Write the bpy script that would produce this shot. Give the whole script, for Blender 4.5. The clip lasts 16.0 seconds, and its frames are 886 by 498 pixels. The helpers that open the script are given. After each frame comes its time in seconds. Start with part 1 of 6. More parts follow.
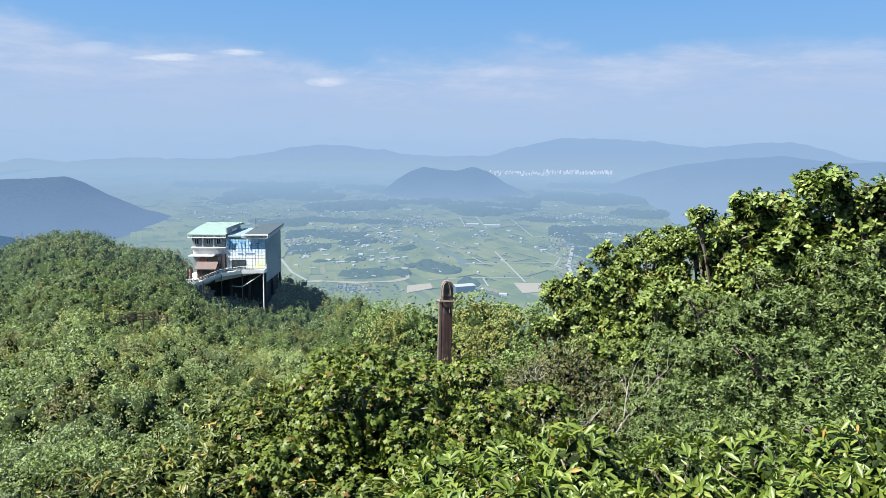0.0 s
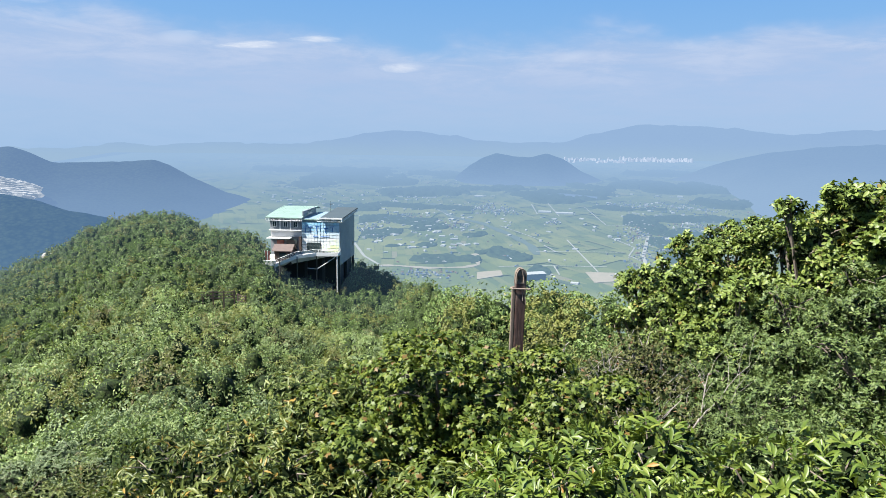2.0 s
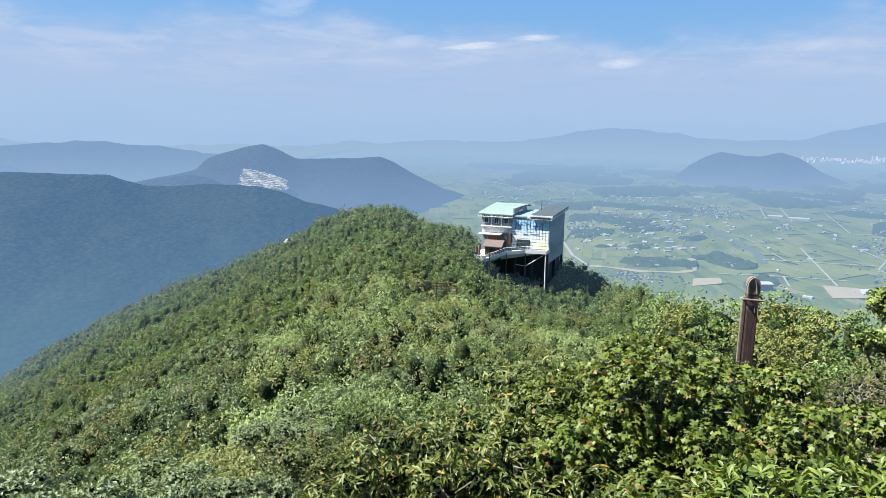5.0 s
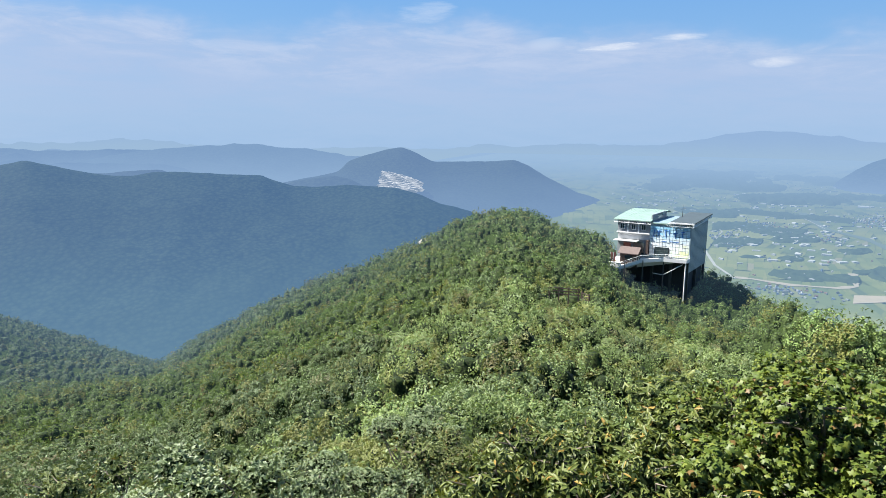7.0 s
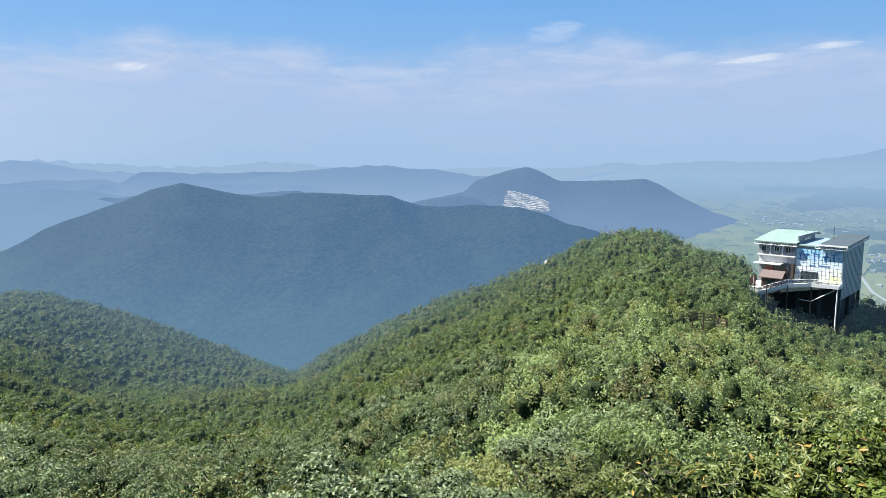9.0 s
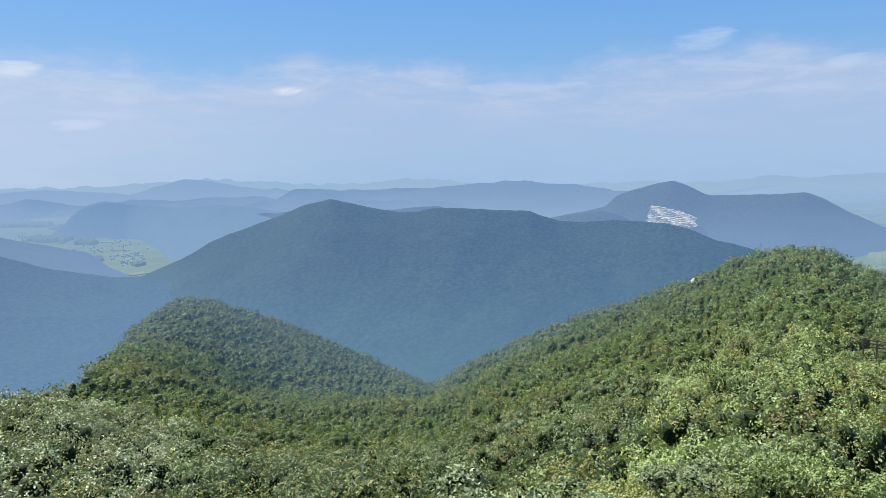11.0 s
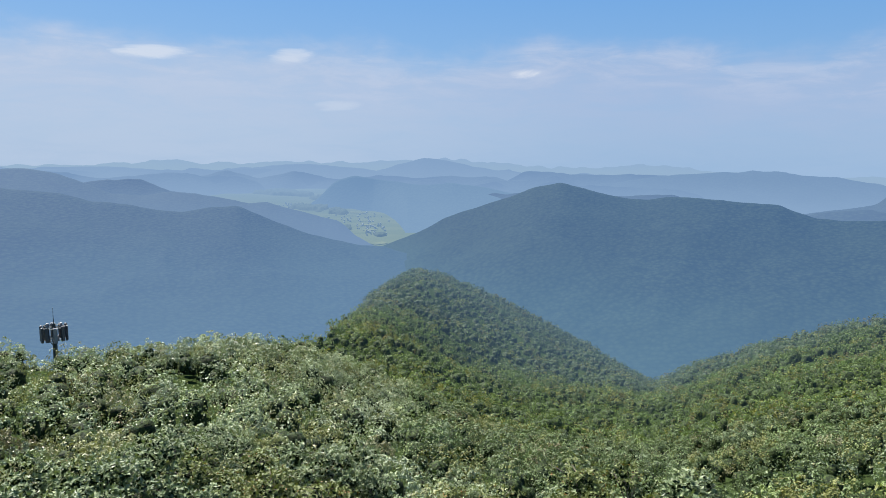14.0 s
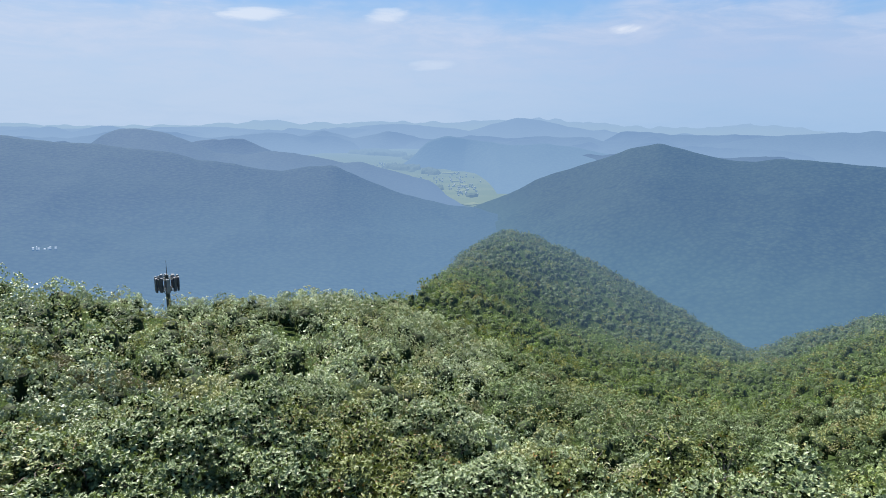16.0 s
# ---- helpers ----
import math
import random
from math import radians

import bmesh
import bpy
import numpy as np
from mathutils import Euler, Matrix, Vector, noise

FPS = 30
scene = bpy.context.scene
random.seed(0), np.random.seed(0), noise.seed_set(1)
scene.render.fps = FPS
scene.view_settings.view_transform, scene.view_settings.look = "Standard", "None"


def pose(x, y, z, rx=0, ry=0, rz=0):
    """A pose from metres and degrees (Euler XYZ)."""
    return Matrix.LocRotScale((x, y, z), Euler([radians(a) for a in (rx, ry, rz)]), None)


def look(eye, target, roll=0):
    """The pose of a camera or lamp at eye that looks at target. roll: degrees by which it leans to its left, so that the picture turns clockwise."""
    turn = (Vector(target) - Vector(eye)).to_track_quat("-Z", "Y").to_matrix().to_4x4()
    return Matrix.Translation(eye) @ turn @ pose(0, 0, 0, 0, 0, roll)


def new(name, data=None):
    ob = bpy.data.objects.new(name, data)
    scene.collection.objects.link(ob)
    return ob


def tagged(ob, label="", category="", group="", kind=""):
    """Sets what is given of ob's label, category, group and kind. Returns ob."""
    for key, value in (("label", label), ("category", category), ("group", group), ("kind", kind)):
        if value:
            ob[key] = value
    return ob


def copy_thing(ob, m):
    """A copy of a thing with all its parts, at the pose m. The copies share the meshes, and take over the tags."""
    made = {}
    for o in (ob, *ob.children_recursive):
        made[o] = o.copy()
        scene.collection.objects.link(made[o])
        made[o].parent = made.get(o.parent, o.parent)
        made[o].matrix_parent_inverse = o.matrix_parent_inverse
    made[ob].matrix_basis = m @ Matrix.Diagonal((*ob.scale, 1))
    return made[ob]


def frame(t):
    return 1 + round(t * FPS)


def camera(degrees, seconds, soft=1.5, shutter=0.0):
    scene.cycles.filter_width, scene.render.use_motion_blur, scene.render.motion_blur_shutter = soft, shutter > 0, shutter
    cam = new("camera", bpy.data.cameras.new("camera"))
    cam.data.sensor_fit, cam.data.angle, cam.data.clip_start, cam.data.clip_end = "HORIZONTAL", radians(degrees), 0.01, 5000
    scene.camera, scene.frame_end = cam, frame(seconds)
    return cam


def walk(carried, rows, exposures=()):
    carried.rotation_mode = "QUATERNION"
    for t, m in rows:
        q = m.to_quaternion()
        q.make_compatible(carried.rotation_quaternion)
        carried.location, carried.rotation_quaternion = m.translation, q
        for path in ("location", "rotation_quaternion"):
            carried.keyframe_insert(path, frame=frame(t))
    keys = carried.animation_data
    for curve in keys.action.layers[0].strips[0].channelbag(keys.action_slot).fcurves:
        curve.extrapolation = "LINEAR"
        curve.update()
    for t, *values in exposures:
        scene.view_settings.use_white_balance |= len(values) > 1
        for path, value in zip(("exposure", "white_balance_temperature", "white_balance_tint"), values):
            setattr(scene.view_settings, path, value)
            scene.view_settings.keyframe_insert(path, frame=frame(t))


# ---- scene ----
# ------------------------------------------------------------------ camera
EYE_Z = 1.7          # eye above the trodden top where the camera stands
ARM = 0.40           # the camera swings round on an outstretched arm
cam = camera(65.83, 16.0, 0.75)
# seconds, heading to the left of +Y, tilt, lean (degrees)
TURN = [
    (0.0, -0.29, -7.62, 0.56), (0.5, 0.75, -7.93, 0.56), (1.0, 2.04, -8.25, 0.59), (1.5, 3.68, -8.54, 0.76),
    (2.0, 5.68, -8.83, 0.91), (2.5, 8.05, -9.06, 0.96), (3.0, 10.83, -9.20, 1.08), (3.5, 13.94, -9.26, 1.11),
    (4.0, 17.12, -9.21, 1.05), (4.5, 20.29, -9.22, 0.93), (5.0, 23.20, -9.25, 0.82), (7.5, 36.94, -8.84, 0.71),
    (8.0, 39.49, -8.39, 0.50), (8.5, 42.17, -7.96, 0.33), (9.0, 44.87, -7.57, 0.04), (11.5, 59.70, -6.12, -0.22),
    (12.0, 63.12, -6.17, 0.49), (12.5, 66.46, -6.37, 1.05), (13.0, 69.52, -6.69, 1.40), (13.5, 72.49, -7.13, 1.26),
    (14.0, 75.30, -7.71, 1.20), (14.5, 77.87, -8.50, 1.20), (15.0, 80.02, -9.48, 1.20), (15.5, 81.66, -10.41, 1.19),
    (16.0, 82.92, -11.13, 1.06)]


def eye_pose(yaw, tilt, lean):
    a, e = radians(yaw), radians(tilt)
    eye = Vector((-ARM * math.sin(a), ARM * math.cos(a), EYE_Z))
    way = Vector((-math.sin(a) * math.cos(e), math.cos(a) * math.cos(e), math.sin(e)))
    return look(eye, eye + way, lean)


walk(cam, [(t, eye_pose(yaw, tilt, lean)) for t, yaw, tilt, lean in TURN], [(0.0, 2.0), (9.0, 2.0), (12.0, 1.9), (14.0, 1.84), (16.0, 1.98)])

# ------------------------------------------------------------------ world, sun, exposure
HAZE_GLOW = 0.2545           # strength of the glow that paints haze on far surfaces
SUN_AZ, SUN_EL = 115.0, 53.0     # to the left of +Y, above the horizon


def polar(az, r, z):
    a = radians(az)
    return Vector((-r * math.sin(a), r * math.cos(a), z))


sun = new("sun", bpy.data.lights.new("sun", "SUN"))
sun.data.energy, sun.data.angle, sun.data.color = 5.0, radians(0.55), (1.0, 0.955, 0.88)
sun.matrix_world = look(polar(SUN_AZ, 100, 100 * math.tan(radians(SUN_EL))), (0, 0, 0))


class Nodes:
    """A short hand for building a node tree."""

    def __init__(self, tree):
        self.t = tree
        tree.nodes.clear()

    def n(self, kind, **kw):
        node = self.t.nodes.new(kind)
        for key, value in kw.items():
            if key in ("operation", "blend_type", "data_type", "sky_type", "sun_disc", "sun_elevation", "sun_rotation", "air_density",
                       "dust_density", "ozone_density", "altitude", "noise_dimensions", "feature", "normalize", "use_clamp", "clamp", "interpolation_type"):
                setattr(node, key, value)
        return node

    def link(self, a, b):
        if isinstance(a, bpy.types.NodeSocket):
            self.t.links.new(a, b)
        elif isinstance(a, (tuple, list)) and len(a) == 3 and b.type == "RGBA":
            b.default_value = (*a, 1)
        else:
            b.default_value = a

    def math(self, op, a, b=0.0, c=0.0, clamp=False):
        node = self.n("ShaderNodeMath", operation=op, use_clamp=clamp)
        for i, v in enumerate((a, b, c)):
            self.link(v, node.inputs[i])
        return node.outputs[0]

    def ramp(self, x, lo, hi, a=0.0, b=1.0):
        node = self.n("ShaderNodeMapRange", interpolation_type="SMOOTHSTEP")
        for i, v in enumerate((x, lo, hi, a, b)):
            self.link(v, node.inputs[i])
        return node.outputs[0]

    def mix(self, f, a, b, blend="MIX"):
        node = self.n("ShaderNodeMix", data_type="RGBA", blend_type=blend)
        self.link(f, node.inputs[0])
        self.link(a, node.inputs[6])
        self.link(b, node.inputs[7])
        return node.outputs[2]

    def noise(self, vector, scale, detail=3.0, rough=0.55, dist=0.0):
        node = self.n("ShaderNodeTexNoise")
        self.link(vector, node.inputs["Vector"])
        for k, v in (("Scale", scale), ("Detail", detail), ("Roughness", rough), ("Distortion", dist)):
            node.inputs[k].default_value = v
        return node.outputs[0]

    def scaled(self, vector, s):
        node = self.n("ShaderNodeVectorMath", operation="MULTIPLY")
        self.link(vector, node.inputs[0])
        node.inputs[1].default_value = s
        return node.outputs[0]


world = bpy.data.worlds.new("sky")
scene.world = world
world.use_nodes = True
N = Nodes(world.node_tree)
sky = N.n("ShaderNodeTexSky", sky_type="NISHITA", sun_disc=False, sun_elevation=radians(SUN_EL), sun_rotation=radians(-SUN_AZ),
          altitude=600, air_density=1.0, dust_density=1.2, ozone_density=2.0)
where = N.n("ShaderNodeTexCoord").outputs["Generated"]
sep = N.n("ShaderNodeSeparateXYZ")
N.link(where, sep.inputs[0])
zdir = sep.outputs[2]
# thin high cloud and summer haze: a broad pale veil up to some 8 degrees with a billowing upper edge
wave = N.noise(N.scaled(where, (1.0, 1.0, 2.0)), 3.2, 5.0, 0.6)
edge = N.math("ADD", zdir, N.math("MULTIPLY", N.math("SUBTRACT", wave, 0.5), -0.17))
veil = N.ramp(edge, 0.168, 0.108)
fine = N.noise(N.scaled(where, (1.0, 1.0, 5.0)), 9.0, 6.0, 0.65, 0.4)
veil = N.math("MULTIPLY", veil, N.ramp(fine, 0.22, 0.66, 0.72, 1.0))
blue = N.mix(1.0, sky.outputs[0], (0.085, 0.085, 0.088), "MULTIPLY")
tint = N.mix(0.75, blue, N.mix(N.ramp(zdir, 0.05, 0.30), (0.29, 0.545, 0.90), (0.15, 0.44, 0.93)))
sunward = N.n("ShaderNodeVectorMath", operation="DOT_PRODUCT")
N.link(where, sunward.inputs[0])
sunward.inputs[1].default_value = polar(SUN_AZ, 1, 0)
haze = N.mix(N.ramp(zdir, -0.01, 0.1), (0.385, 0.545, 0.775), (0.440, 0.555, 0.785))
haze = N.mix(N.ramp(sunward.outputs["Value"], 0.55, 1.0, 0.0, 0.55), haze, (0.62, 0.71, 0.86))
colour = N.mix(N.math("MULTIPLY", veil, 0.88), tint, haze)
# brighter wisps along the upper edge of the veil
wisp = N.math("MULTIPLY", N.math("MULTIPLY", N.ramp(edge, 0.160, 0.128), N.ramp(edge, 0.060, 0.118)), N.ramp(fine, 0.40, 0.72))
colour = N.mix(N.math("MULTIPLY", wisp, 0.42), colour, (0.62, 0.70, 0.87))
# small bright clouds: heading, height, half width, half height in degrees
for az, el, w, h, white in ((21.1, 7.25, 2.7, 0.34, 0.85), (15.9, 7.95, 2.0, 0.30, 0.75), (9.2, 5.95, 1.8, 0.42, 0.6), (-4.4, 6.9, 2.0, 0.45, 0.3), (26.4, 7.5, 1.8, 0.5, 0.25), (68.7, 6.72, 1.9, 0.42, 0.9),
                            (87.7, 7.5, 1.6, 0.62, 0.5), (98.1, 7.35, 2.6, 0.5, 0.6), (36.0, 10.1, 2.2, 0.8, 0.3), (83.9, 3.9, 1.8, 0.4, 0.25)):
    c = polar(az, 1, math.tan(radians(el))).normalized()
    side = polar(az - 90, 1, 0)
    off = N.n("ShaderNodeVectorMath", operation="SUBTRACT")
    N.link(where, off.inputs[0])
    off.inputs[1].default_value = c
    dot = N.n("ShaderNodeVectorMath", operation="DOT_PRODUCT")
    N.link(off.outputs[0], dot.inputs[0])
    dot.inputs[1].default_value = side
    dot2 = N.n("ShaderNodeVectorMath", operation="DOT_PRODUCT")
    N.link(off.outputs[0], dot2.inputs[0])
    dot2.inputs[1].default_value = Vector((0, 0, 1)) - c * c.z
    px = N.math("MULTIPLY", dot.outputs["Value"], 1 / radians(w))
    py = N.math("SUBTRACT", N.math("MULTIPLY", dot2.outputs["Value"], 1 / radians(h)), N.math("MULTIPLY", px, 0.35))
    d = N.math("ADD", N.math("MULTIPLY", px, px), N.math("MULTIPLY", py, py))
    far = N.ramp(N.math("ADD", d, N.math("MULTIPLY", N.math("SUBTRACT", fine, 0.5), 6.0)), 1.3, -0.3)
    ahead = N.math("GREATER_THAN", N.math("SUBTRACT", 1.0, N.math("MULTIPLY", d, 0.02)), 0.0)
    colour = N.mix(N.math("MULTIPLY", N.math("MULTIPLY", far, ahead), white), colour, (0.84, 0.88, 0.96))
bg = N.n("ShaderNodeBackground")
N.link(colour, bg.inputs[0])
bg.inputs[1].default_value = 0.258
out = N.n("ShaderNodeOutputWorld")
N.link(bg.outputs[0], out.inputs[0])


# ------------------------------------------------------------------ materials
def material(name):
    m = bpy.data.materials.new(name)
    m.use_nodes = True
    return m, Nodes(m.node_tree)


def finish(N, base, rough=0.6, metal=0.0, bump=None, bump_size=0.02, strength=0.5, spec=0.5, translucent=0.0, glow=None):
    p = N.n("ShaderNodeBsdfPrincipled")
    N.link(base, p.inputs["Base Color"])
    N.link(rough, p.inputs["Roughness"])
    N.link(metal, p.inputs["Metallic"])
    N.link(spec, p.inputs["Specular IOR Level"])
    if bump is not None:
        b = N.n("ShaderNodeBump")
        b.inputs["Strength"].default_value, b.inputs["Distance"].default_value = strength, bump_size
        N.link(bump, b.inputs["Height"])
        N.link(b.outputs[0], p.inputs["Normal"])
    last = p.outputs[0]
    if translucent:
        tr = N.n("ShaderNodeBsdfTranslucent")
        N.link(N.mix(1.0, base, (1.25, 1.3, 0.55), "MULTIPLY"), tr.inputs[0])
        mx = N.n("ShaderNodeMixShader")
        mx.inputs[0].default_value = translucent
        N.link(last, mx.inputs[1])
        N.link(tr.outputs[0], mx.inputs[2])
        last = mx.outputs[0]
    # emission mixed over the surface paints haze onto it
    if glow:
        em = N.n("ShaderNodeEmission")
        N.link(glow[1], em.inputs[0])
        em.inputs[1].default_value = HAZE_GLOW
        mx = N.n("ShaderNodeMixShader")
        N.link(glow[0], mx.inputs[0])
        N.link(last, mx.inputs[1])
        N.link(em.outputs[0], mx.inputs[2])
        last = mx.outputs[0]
    o = N.n("ShaderNodeOutputMaterial")
    N.link(last, o.inputs[0])


def world_pos(N):
    return N.n("ShaderNodeNewGeometry").outputs["Position"]


def leaf_material(name, dark, mid, light, odd=None, odd_share=0.05, rough=0.42, translucent=0.25, patch=0.0, patch_scale=0.2, spec=0.4, pale=None, crown=0.0, air=False):
    """Leaves that differ one from another; a few of them turned yellow or brown."""
    m, N = material(name)
    geo = N.n("ShaderNodeNewGeometry")
    r = geo.outputs["Random Per Island"]
    big = N.noise(geo.outputs["Position"], patch_scale * 4.0, 4.0, 0.6)
    v = N.math("ADD", N.math("MULTIPLY", r, 0.52), N.math("MULTIPLY", big, 0.62))
    c = N.mix(N.ramp(v, 0.2, 0.55), dark, mid)
    c = N.mix(N.ramp(v, 0.55, 0.95), c, light)
    if patch:
        c = N.mix(N.math("MULTIPLY", N.ramp(N.noise(geo.outputs["Position"], patch_scale * 0.6, 2.0), 0.5, 0.68), patch), c, (0.105, 0.105, 0.028))
    if pale:
        c = N.mix(N.math("MULTIPLY", N.ramp(N.noise(geo.outputs["Position"], patch_scale * 0.8, 3.0, 0.6, 0.6), 0.48, 0.62), 0.75), c, N.mix(r, tuple(x * 0.45 for x in pale), pale))
    if crown:   # one plant is paler, duller or more olive than the next
        cell = N.n("ShaderNodeTexVoronoi")
        N.link(geo.outputs["Position"], cell.inputs["Vector"])
        cell.inputs["Scale"].default_value = 1 / crown
        pick = N.n("ShaderNodeSeparateColor")
        N.link(cell.outputs["Color"], pick.inputs[0])
        c = N.mix(1.0, c, N.mix(pick.outputs[0], (0.54, 0.58, 0.54), (1.42, 1.39, 1.45)), "MULTIPLY")
        c = N.mix(N.math("MULTIPLY", N.math("GREATER_THAN", pick.outputs[1], 0.80), 0.55), c, (0.165, 0.150, 0.040))
        c = N.mix(N.math("MULTIPLY", N.math("GREATER_THAN", pick.outputs[2], 0.94), 0.5), c, (0.13, 0.085, 0.045))
    if odd:
        c = N.mix(N.math("GREATER_THAN", N.math("FRACT", N.math("MULTIPLY", r, 37.7)), 1 - odd_share), c, odd)
    finish(N, c, rough, translucent=translucent, spec=spec, glow=hill_haze_glow(N) if air else None)
    return m


def plain_material(name, colour, rough=0.6, metal=0.0, vary=0.15, scale=3.0, bump=0.3, grain=40.0):
    m, N = material(name)
    pos = N.n("ShaderNodeTexCoord").outputs["Object"]
    a = N.noise(pos, scale, 4.0)
    b = N.noise(pos, grain, 3.0)
    c = N.mix(N.math("MULTIPLY", N.ramp(a, 0.35, 0.75), vary * 2), colour, tuple(x * 0.55 for x in colour))
    c = N.mix(N.math("MULTIPLY", b, vary), c, tuple(min(1, x * 1.35) for x in colour))
    finish(N, c, rough, metal, b, 0.005, bump)
    return m


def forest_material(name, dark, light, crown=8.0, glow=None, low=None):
    """A wooded slope far off: crowns as bumps, broad stands of lighter and darker trees, haze painted on as glow."""
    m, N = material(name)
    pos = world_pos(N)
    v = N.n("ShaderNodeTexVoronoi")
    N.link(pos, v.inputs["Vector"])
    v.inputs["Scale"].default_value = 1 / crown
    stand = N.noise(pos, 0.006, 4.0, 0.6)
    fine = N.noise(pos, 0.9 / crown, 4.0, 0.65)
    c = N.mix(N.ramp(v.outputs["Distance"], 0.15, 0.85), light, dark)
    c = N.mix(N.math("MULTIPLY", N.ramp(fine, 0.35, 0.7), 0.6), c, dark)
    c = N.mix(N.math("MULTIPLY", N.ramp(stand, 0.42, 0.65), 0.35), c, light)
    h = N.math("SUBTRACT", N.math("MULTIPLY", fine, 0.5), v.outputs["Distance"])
    if low:     # haze glow painted thicker and paler over the valley floor: heights and the share there
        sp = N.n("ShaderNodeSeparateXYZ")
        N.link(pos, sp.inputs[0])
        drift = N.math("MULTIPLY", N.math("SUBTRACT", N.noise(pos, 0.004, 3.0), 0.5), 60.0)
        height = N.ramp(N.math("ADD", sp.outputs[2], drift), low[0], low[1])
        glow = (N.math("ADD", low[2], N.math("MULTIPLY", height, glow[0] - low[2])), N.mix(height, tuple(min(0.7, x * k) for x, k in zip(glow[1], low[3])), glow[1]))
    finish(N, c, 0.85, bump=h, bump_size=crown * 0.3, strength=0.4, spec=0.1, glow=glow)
    return m


def part(name, bm, mat, parent=None, label="", smooth=False, m=None):
    """Links a bmesh as one mesh object, under a thing or a part."""
    mesh = bpy.data.meshes.new(name)
    bm.to_mesh(mesh)
    bm.free()
    mesh.materials.append(mat)
    if smooth:
        mesh.polygons.foreach_set("use_smooth", [True] * len(mesh.polygons))
    ob = new(name, mesh)
    ob.parent = parent
    if m is not None:
        ob.matrix_basis = m
    return tagged(ob, label)


def mesh_from(name, verts, faces, mat, smooth=False):
    """A mesh object from numpy arrays of vertices and of faces that all have the same number of corners."""
    verts, faces = np.asarray(verts, np.float32), np.asarray(faces, np.int32)
    mesh = bpy.data.meshes.new(name)
    k = faces.shape[1]
    mesh.vertices.add(len(verts))
    mesh.vertices.foreach_set("co", verts.ravel())
    mesh.loops.add(faces.size)
    mesh.loops.foreach_set("vertex_index", faces.ravel())
    mesh.polygons.add(len(faces))
    mesh.polygons.foreach_set("loop_start", np.arange(0, faces.size, k, dtype=np.int32))
    mesh.polygons.foreach_set("use_smooth", np.full(len(faces), smooth))
    mesh.update(calc_edges=True)
    mesh.validate()
    mesh.materials.append(mat)
    return new(name, mesh)


def grid_faces(na, nb):
    i = np.arange(na - 1)[:, None] * nb + np.arange(nb - 1)[None, :]
    i = i.ravel()
    return np.stack([i, i + nb, i + nb + 1, i + 1], 1)


# smooth value noise on numpy arrays
def hash2(i, j, seed):
    h = np.sin(i * 127.1 + j * 311.7 + seed * 74.7) * 43758.5453
    return h - np.floor(h)


def vnoise(x, y, seed=0):
    i, j = np.floor(x), np.floor(y)
    u, v = x - i, y - j
    u, v = u * u * (3 - 2 * u), v * v * (3 - 2 * v)
    a, b = hash2(i, j, seed), hash2(i + 1, j, seed)
    c, d = hash2(i, j + 1, seed), hash2(i + 1, j + 1, seed)
    return (a * (1 - u) + b * u) * (1 - v) + (c * (1 - u) + d * u) * v


def fnoise(x, y, octaves=4, seed=0):
    s, amp, tot = 0.0, 1.0, 0.0
    for o in range(octaves):
        s = s + amp * (vnoise(x, y, seed + o * 13) - 0.5)
        tot += amp
        x, y, amp = x * 2.03 + 5.2, y * 2.03 - 3.1, amp * 0.5
    return s / tot * 2


def domes(x, y, cell, seed=0):
    """Rounded crowns, one to a cell, jittered: 0 in the gaps, up to 1 on top."""
    ci, cj = np.floor(x / cell), np.floor(y / cell)
    best = np.zeros_like(x)
    for di in (-1, 0, 1):
        for dj in (-1, 0, 1):
            i, j = ci + di, cj + dj
            px, py = (i + hash2(i, j, seed)) * cell, (j + hash2(i, j, seed + 5)) * cell
            rad = cell * (0.55 + 0.45 * hash2(i, j, seed + 9))
            hh = 0.55 + 0.45 * hash2(i, j, seed + 3)
            q = 1 - ((x - px) ** 2 + (y - py) ** 2) / rad ** 2
            best = np.maximum(best, hh * np.sqrt(np.clip(q, 0, 1)))
    return best


# ------------------------------------------------------------------ the hill: knots of heading, height angle of the skyline of its shrubs, distance
HILL = ((-180, -16.00, 14), (-60, -15.00, 12), (-33.5, -14.10, 12), (-20.4, -13.70, 14), (-12.9, -11.80, 20), (-10.3, -11.25, 24), (-0.2, -11.30, 26), (3.8, -11.35, 34),
        (6.8, -11.55, 130), (8.5, -11.05, 165), (10.1, -10.55, 178), (12.2, -9.85, 185), (14.9, -9.60, 188), (17.4, -9.50, 190), (19.4, -9.10, 192), (20.6, -8.00, 194),
        (21.6, -7.25, 195), (23.2, -7.00, 197), (25.4, -6.50, 200), (27.1, -5.65, 203), (29.3, -5.50, 206), (31.5, -6.05, 210), (33.3, -6.65, 215), (35.4, -7.85, 222), (37.0, -8.45, 227), (39.3, -9.55, 235))
